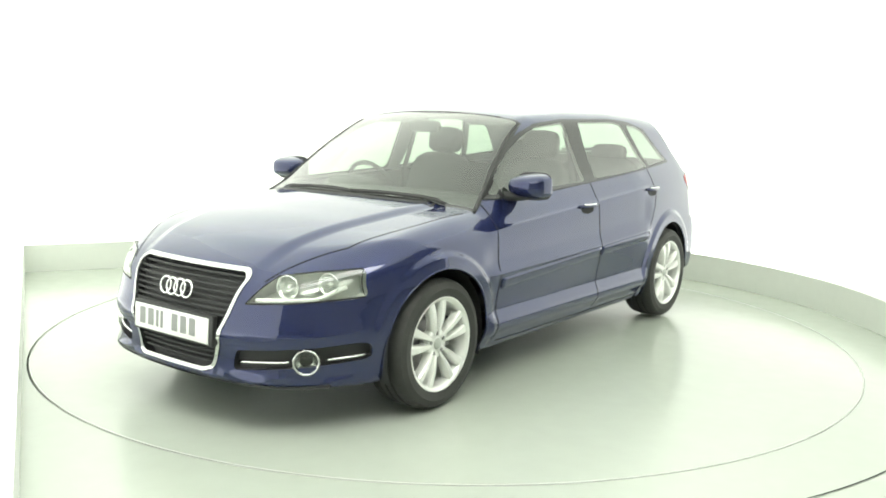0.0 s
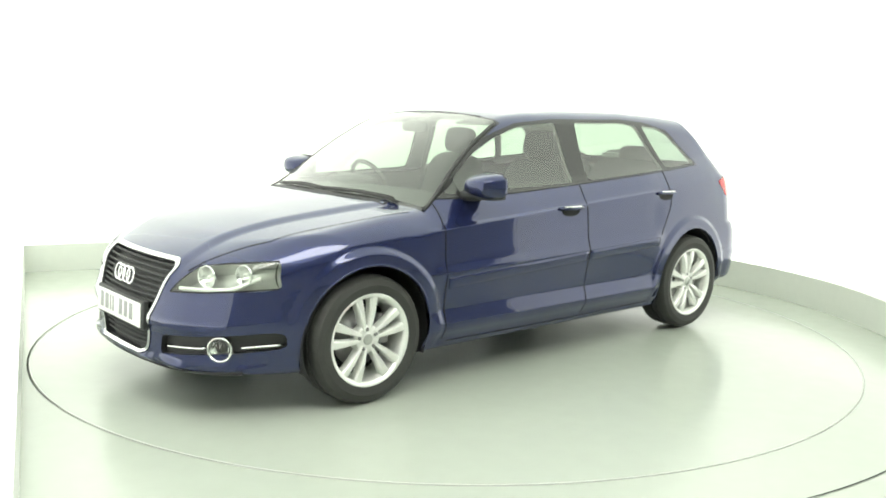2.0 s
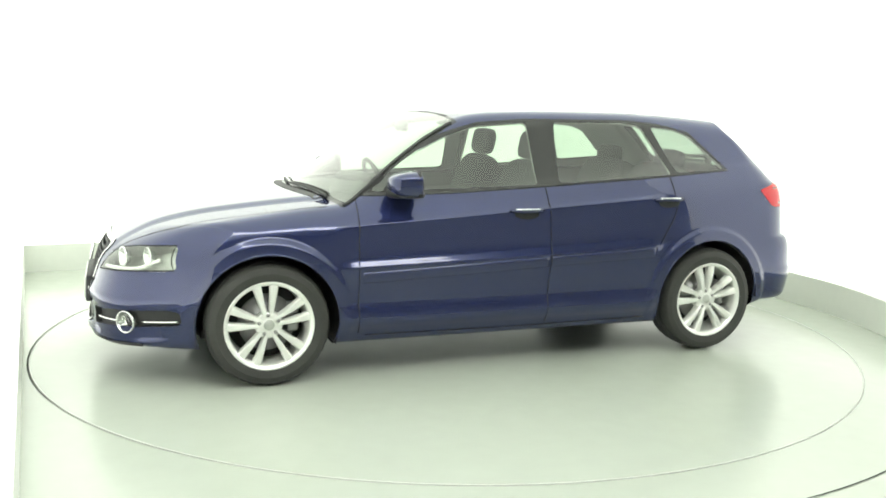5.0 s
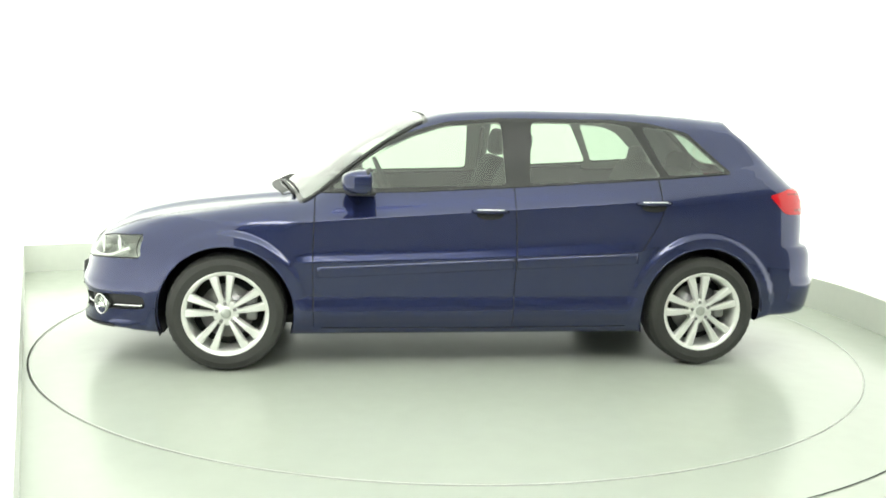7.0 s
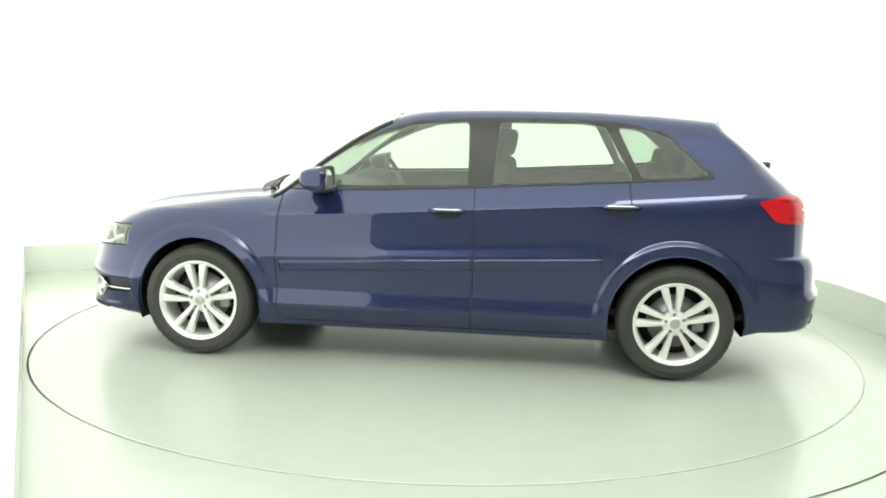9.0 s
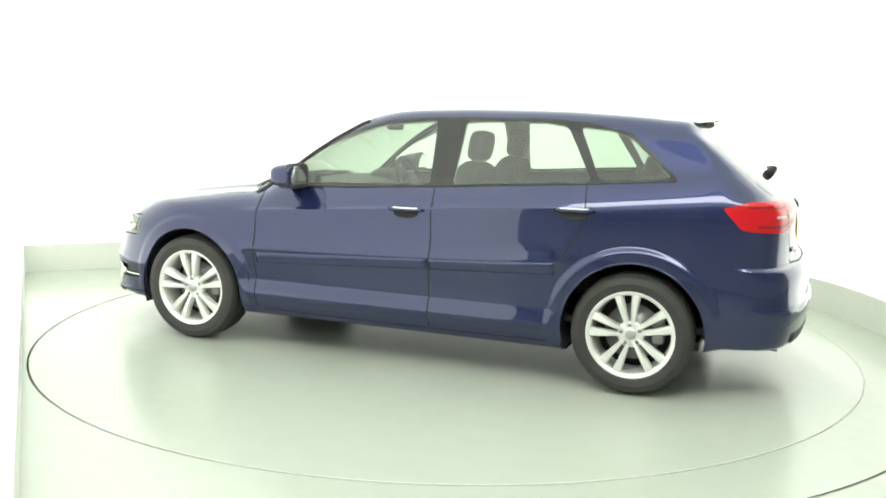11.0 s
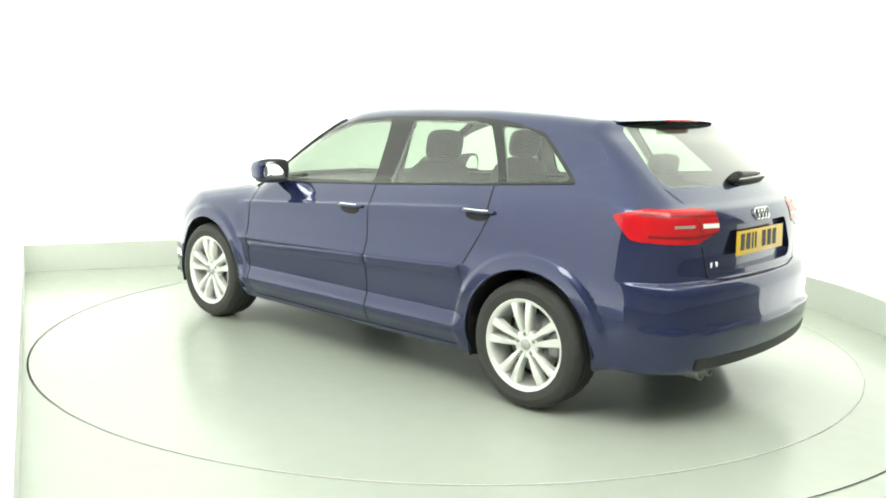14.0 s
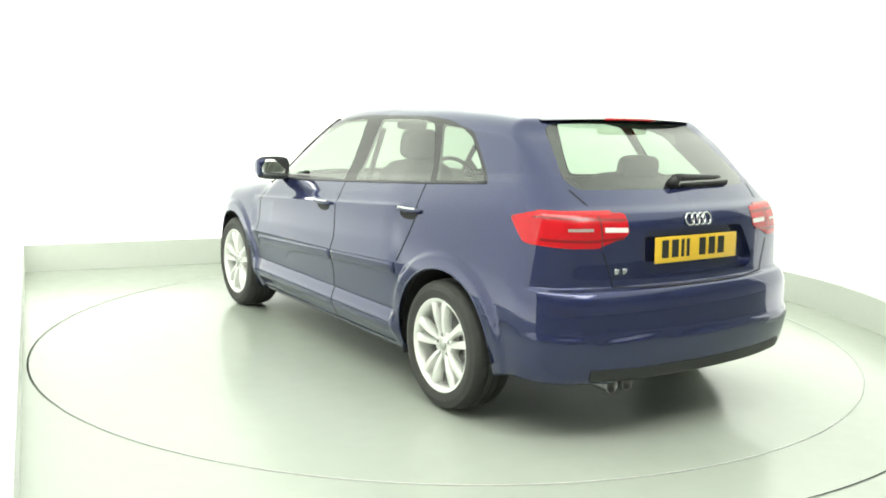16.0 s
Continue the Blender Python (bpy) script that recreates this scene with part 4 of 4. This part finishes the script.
def build_wheel():
    """A wheel round the local z axis, outer face up."""
    w = new("wheel")
    bm = bmesh.new()
    n = 120
    prof = [(0.218, -0.105), (0.235, -0.113), (0.27, -0.114), (0.295, -0.106), (0.308, -0.090), (0.313, -0.062), (0.3135, -0.046), (0.306, -0.044), (0.306, -0.038), (0.3145, -0.036),
            (0.3145, -0.006), (0.307, -0.004), (0.307, 0.004), (0.3145, 0.006), (0.3145, 0.036), (0.306, 0.038), (0.306, 0.044), (0.3135, 0.046), (0.313, 0.062), (0.308, 0.090),
            (0.295, 0.106), (0.27, 0.113), (0.266, 0.1145), (0.262, 0.113), (0.235, 0.112), (0.222, 0.104), (0.218, 0.095)]
    rings = add_lathe(bm, prof, n)
    for k, (r, h) in enumerate(prof):
        if r > 0.3 and 0.045 < abs(h) < 0.1:
            for i in range(0, n, 3):
                v = rings[k][i].co
                q = (r - 0.003) / r
                v.x, v.y = v.x * q, v.y * q
    sharp(part("tyre", bm, M_RUBBER, w, "black low-profile tyre"), 30)
    bm = bmesh.new()
    add_lathe(bm, [(0.19, -0.1), (0.196, -0.02), (0.200, 0.05), (0.203, 0.088), (0.208, 0.098), (0.220, 0.106), (0.226, 0.108), (0.230, 0.104), (0.228, 0.096)], 96)
    rim = part("rim", bm, M_ALLOY, w, "silver ten-spoke alloy rim")
    for i in range(5):
        for sgn in (1, -1):
            a0 = radians(72 * i + 90)
            bm = bmesh.new()
            rows = []
            for t in np.linspace(0, 1, 9):
                r = 0.040 + 0.168 * t
                a = a0
                half = 0.0090 + 0.0145 * t
                top = 0.082 + 0.016 * t + 0.010 * math.sin(math.pi * t)
                side = Vector((-math.sin(a), math.cos(a), 0))
                c = Vector((r * math.cos(a), r * math.sin(a), 0)) + side * (sgn * (0.0130 + 0.0330 * t))
                rows.append([bm.verts.new(c + side * (q * half) + Vector((0, 0, top + d))) for q, d in ((-1.0, -0.045), (-1.0, -0.008), (-0.65, 0.0), (0.65, 0.0), (1.0, -0.008), (1.0, -0.045))])
            for r0, r1 in zip(rows, rows[1:]):
                for k in range(5):
                    bm.faces.new((r0[k], r1[k], r1[k + 1], r0[k + 1]))
            bmesh.ops.recalc_face_normals(bm, faces=bm.faces)
            sharp(part("spoke", bm, M_ALLOY, w), 40)
    bm = bmesh.new()
    add_lathe(bm, [(0.001, 0.084), (0.026, 0.083), (0.030, 0.080), (0.034, 0.078), (0.062, 0.082), (0.070, 0.075), (0.070, 0.03)], 40)
    part("hub", bm, M_ALLOY, w, "silver hub")
    bm = bmesh.new()
    add_lathe(bm, [(0.001, 0.0885), (0.022, 0.0875), (0.027, 0.084), (0.027, 0.078)], 32)
    part("hub_cap", bm, M_LAMPBOX, w, "grey hub cap")
    for i in range(5):
        a = radians(72 * i + 90)
        bm = bmesh.new()
        add_lathe(bm, [(0.001, 0.083), (0.009, 0.083), (0.010, 0.080), (0.010, 0.07)], 12, Matrix.Translation((0.050 * math.cos(a), 0.050 * math.sin(a), 0.002)))
        part("wheel_bolt", bm, M_DISCMETAL, w, "steel bolt")
    bm = bmesh.new()
    add_lathe(bm, [(0.05, 0.025), (0.06, 0.03), (0.07, 0.012), (0.145, 0.012), (0.145, -0.01), (0.05, -0.01)], 48)
    part("brake_disc", bm, M_DISCMETAL, w, "steel brake disc")
    bm = bmesh.new()
    add_lathe(bm, [(0.001, -0.03), (0.19, -0.03), (0.195, -0.09)], 40)
    part("wheel_back", bm, M_GAP, w, "dark inside of the wheel")
    return w


def build_wheels():
    wheel = build_wheel()
    shrink = Matrix.Diagonal((0.982, 0.982, 0.982, 1))
    wheel.parent = car
    base = lambda sx, sy, spin: Matrix.Translation((sx * X_AXLE, sy * 0.752, 0.309)) @ pose(0, 0, 0, -90 * sy) @ pose(0, 0, 0, 0, 0, spin)
    wheel.matrix_basis = base(1, 1, 185) @ shrink
    for sx, sy, spin in ((-1, 1, 187), (1, -1, 20), (-1, -1, 40)):
        copy_thing(wheel, base(sx, sy, spin) @ shrink)
    for sx in (1, -1):
        for sy in (1, -1):
            bm = bmesh.new()
            add_box(bm, (0.06, 0.05, 0.15), Matrix.Translation((sx * X_AXLE - 0.125, sy * 0.765, 0.335)), 0.012)
            part("brake_caliper", bm, M_DISCMETAL, car, "grey brake caliper")


build_wheels()


def build_interior():
    def seat(x, y):
        s = new("seat")
        s.parent = car
        tagged(s, "black cloth front seat")
        bm = bmesh.new()
        superbox(bm, (0.27, 0.25, 0.09), Matrix.Translation((x + 0.10, y, 0.50)) @ pose(0, 0, 0, 0, -8, 0), 0.5)
        part("seat_cushion", bm, M_SEAT, s)
        bm = bmesh.new()
        superbox(bm, (0.085, 0.24, 0.31), Matrix.Translation((x - 0.235, y, 0.80)) @ pose(0, 0, 0, 0, -18, 0), 0.5)
        part("backrest", bm, M_SEAT, s)
        bm = bmesh.new()
        superbox(bm, (0.05, 0.125, 0.085), Matrix.Translation((x - 0.335, y, 1.185)) @ pose(0, 0, 0, 0, -10, 0), 0.55)
        part("headrest", bm, M_SEAT, s)
        bm = bmesh.new()
        for d in (-0.05, 0.05):
            add_tube(bm, [(x - 0.31, y + d, 1.04), (x - 0.33, y + d, 1.14)], 0.007, 8)
        part("headrest_post", bm, M_CHROME, s, "steel headrest post")

    seat(0.0, 0.37)
    seat(0.0, -0.37)
    bench = new("rear_bench")
    bench.parent = car
    tagged(bench, "black cloth rear bench")
    bm = bmesh.new()
    superbox(bm, (0.27, 0.62, 0.09), Matrix.Translation((-0.86, 0, 0.52)) @ pose(0, 0, 0, 0, -6, 0), 0.4, 40)
    part("seat_cushion", bm, M_SEAT, bench)
    for y, w in ((0.32, 0.30), (-0.32, 0.30)):
        bm = bmesh.new()
        superbox(bm, (0.08, w, 0.29), Matrix.Translation((-1.20, y, 0.80)) @ pose(0, 0, 0, 0, -18, 0), 0.45)
        part("backrest", bm, M_SEAT, bench)
    for y in (0.36, -0.36):
        bm = bmesh.new()
        superbox(bm, (0.045, 0.13, 0.065), Matrix.Translation((-1.295, y, 1.105)) @ pose(0, 0, 0, 0, -10, 0), 0.55)
        part("headrest", bm, M_SEAT, bench)
    bm = bmesh.new()
    superbox(bm, (0.26, 0.73, 0.16), Matrix.Translation((0.70, 0, 0.78)), 0.45, 48)
    part("dashboard", bm, M_CABIN, car, "charcoal dashboard")
    bm = bmesh.new()
    superbox(bm, (0.10, 0.17, 0.06), Matrix.Translation((0.56, -0.37, 0.925)), 0.6)
    part("instrument_hood", bm, M_CABIN, car, "charcoal instrument hood")
    bm = bmesh.new()
    m = Matrix.Translation((0.40, -0.37, 0.895)) @ pose(0, 0, 0, 0, -66, 0)
    add_lathe(bm, [(0.178 + 0.014 * math.cos(2 * math.pi * k / 10), 0.014 * math.sin(2 * math.pi * k / 10)) for k in range(10)], 48, m, closed=True)
    wheel_ring = part("steering_wheel", bm, M_CABIN, car, "black steering wheel")
    bm = bmesh.new()
    superbox(bm, (0.075, 0.085, 0.03), m, 0.6)
    for a in (0, 90, 180):
        add_tube(bm, [m @ Vector((0.05 * math.cos(radians(a + 90)), 0.05 * math.sin(radians(a + 90)), 0)), m @ Vector((0.175 * math.cos(radians(a + 90)), 0.175 * math.sin(radians(a + 90)), 0))], 0.016, 8)
    part("steering_boss", bm, M_CABIN, wheel_ring, "black steering boss")
    bm = bmesh.new()
    add_box(bm, (2.75, 1.42, 0.04), Matrix.Translation((-0.45, 0, 0.33)), 0.01)
    add_box(bm, (0.9, 0.22, 0.24), Matrix.Translation((0.05, 0, 0.46)), 0.03)
    part("cabin_floor", bm, M_CABIN, car, "dark carpeted cabin floor")
    bm = bmesh.new()
    add_box(bm, (0.42, 1.16, 0.025), Matrix.Translation((-1.56, 0, 0.985)), 0.008)
    part("parcel_shelf", bm, M_CABIN, car, "charcoal parcel shelf")
    bm = bmesh.new()
    superbox(bm, (0.018, 0.11, 0.035), Matrix.Translation((0.36, 0.0, 1.285)), 0.5)
    add_tube(bm, [(0.37, 0, 1.30), (0.34, 0, 1.325)], 0.010, 8)
    part("interior_mirror", bm, M_CABIN, car, "black interior mirror")
    for y in (0.36, -0.36):
        bm = bmesh.new()
        add_box(bm, (0.14, 0.34, 0.014), Matrix.Translation((0.14, y, 1.320)) @ pose(0, 0, 0, 0, 12, 0), 0.006)
        part("sun_visor", bm, M_LINING, car, "pale grey sun visor")
    for s in (1, -1):
        bm = bmesh.new()
        add_tube(bm, [(-0.27, s * 0.575, 1.27), (-0.26, s * 0.66, 1.0), (-0.25, s * 0.70, 0.6)], 0.016, 8)
        part("seat_belt", bm, M_SEAT, car, "dark seat belt")


build_interior()


# ---- what moves ----
TURN = ((0.0, 233.33), (0.5, 231.31), (1.0, 228.15), (1.5, 224.78), (2.0, 221.27), (2.5, 217.94), (3.0, 214.39), (3.5, 211.14), (4.0, 207.64),
        (6.5, 190.87), (7.0, 187.55), (7.5, 184.05), (8.0, 180.45), (8.5, 176.91), (9.0, 173.3), (11.5, 156.03), (12.0, 152.36), (12.5, 148.69),
        (13.0, 145.1), (13.5, 141.64), (14.0, 138.17), (14.5, 134.76), (15.0, 131.26), (15.5, 127.77), (16.0, 124.15))


def motions():
    rows = [(t, pose(0, 0, 0, 0, 0, a)) for t, a in TURN]
    walk(turntable, rows)
    walk(car, [(t, m @ Matrix.Translation(CAR_OFFSET)) for t, m in rows])


motions()
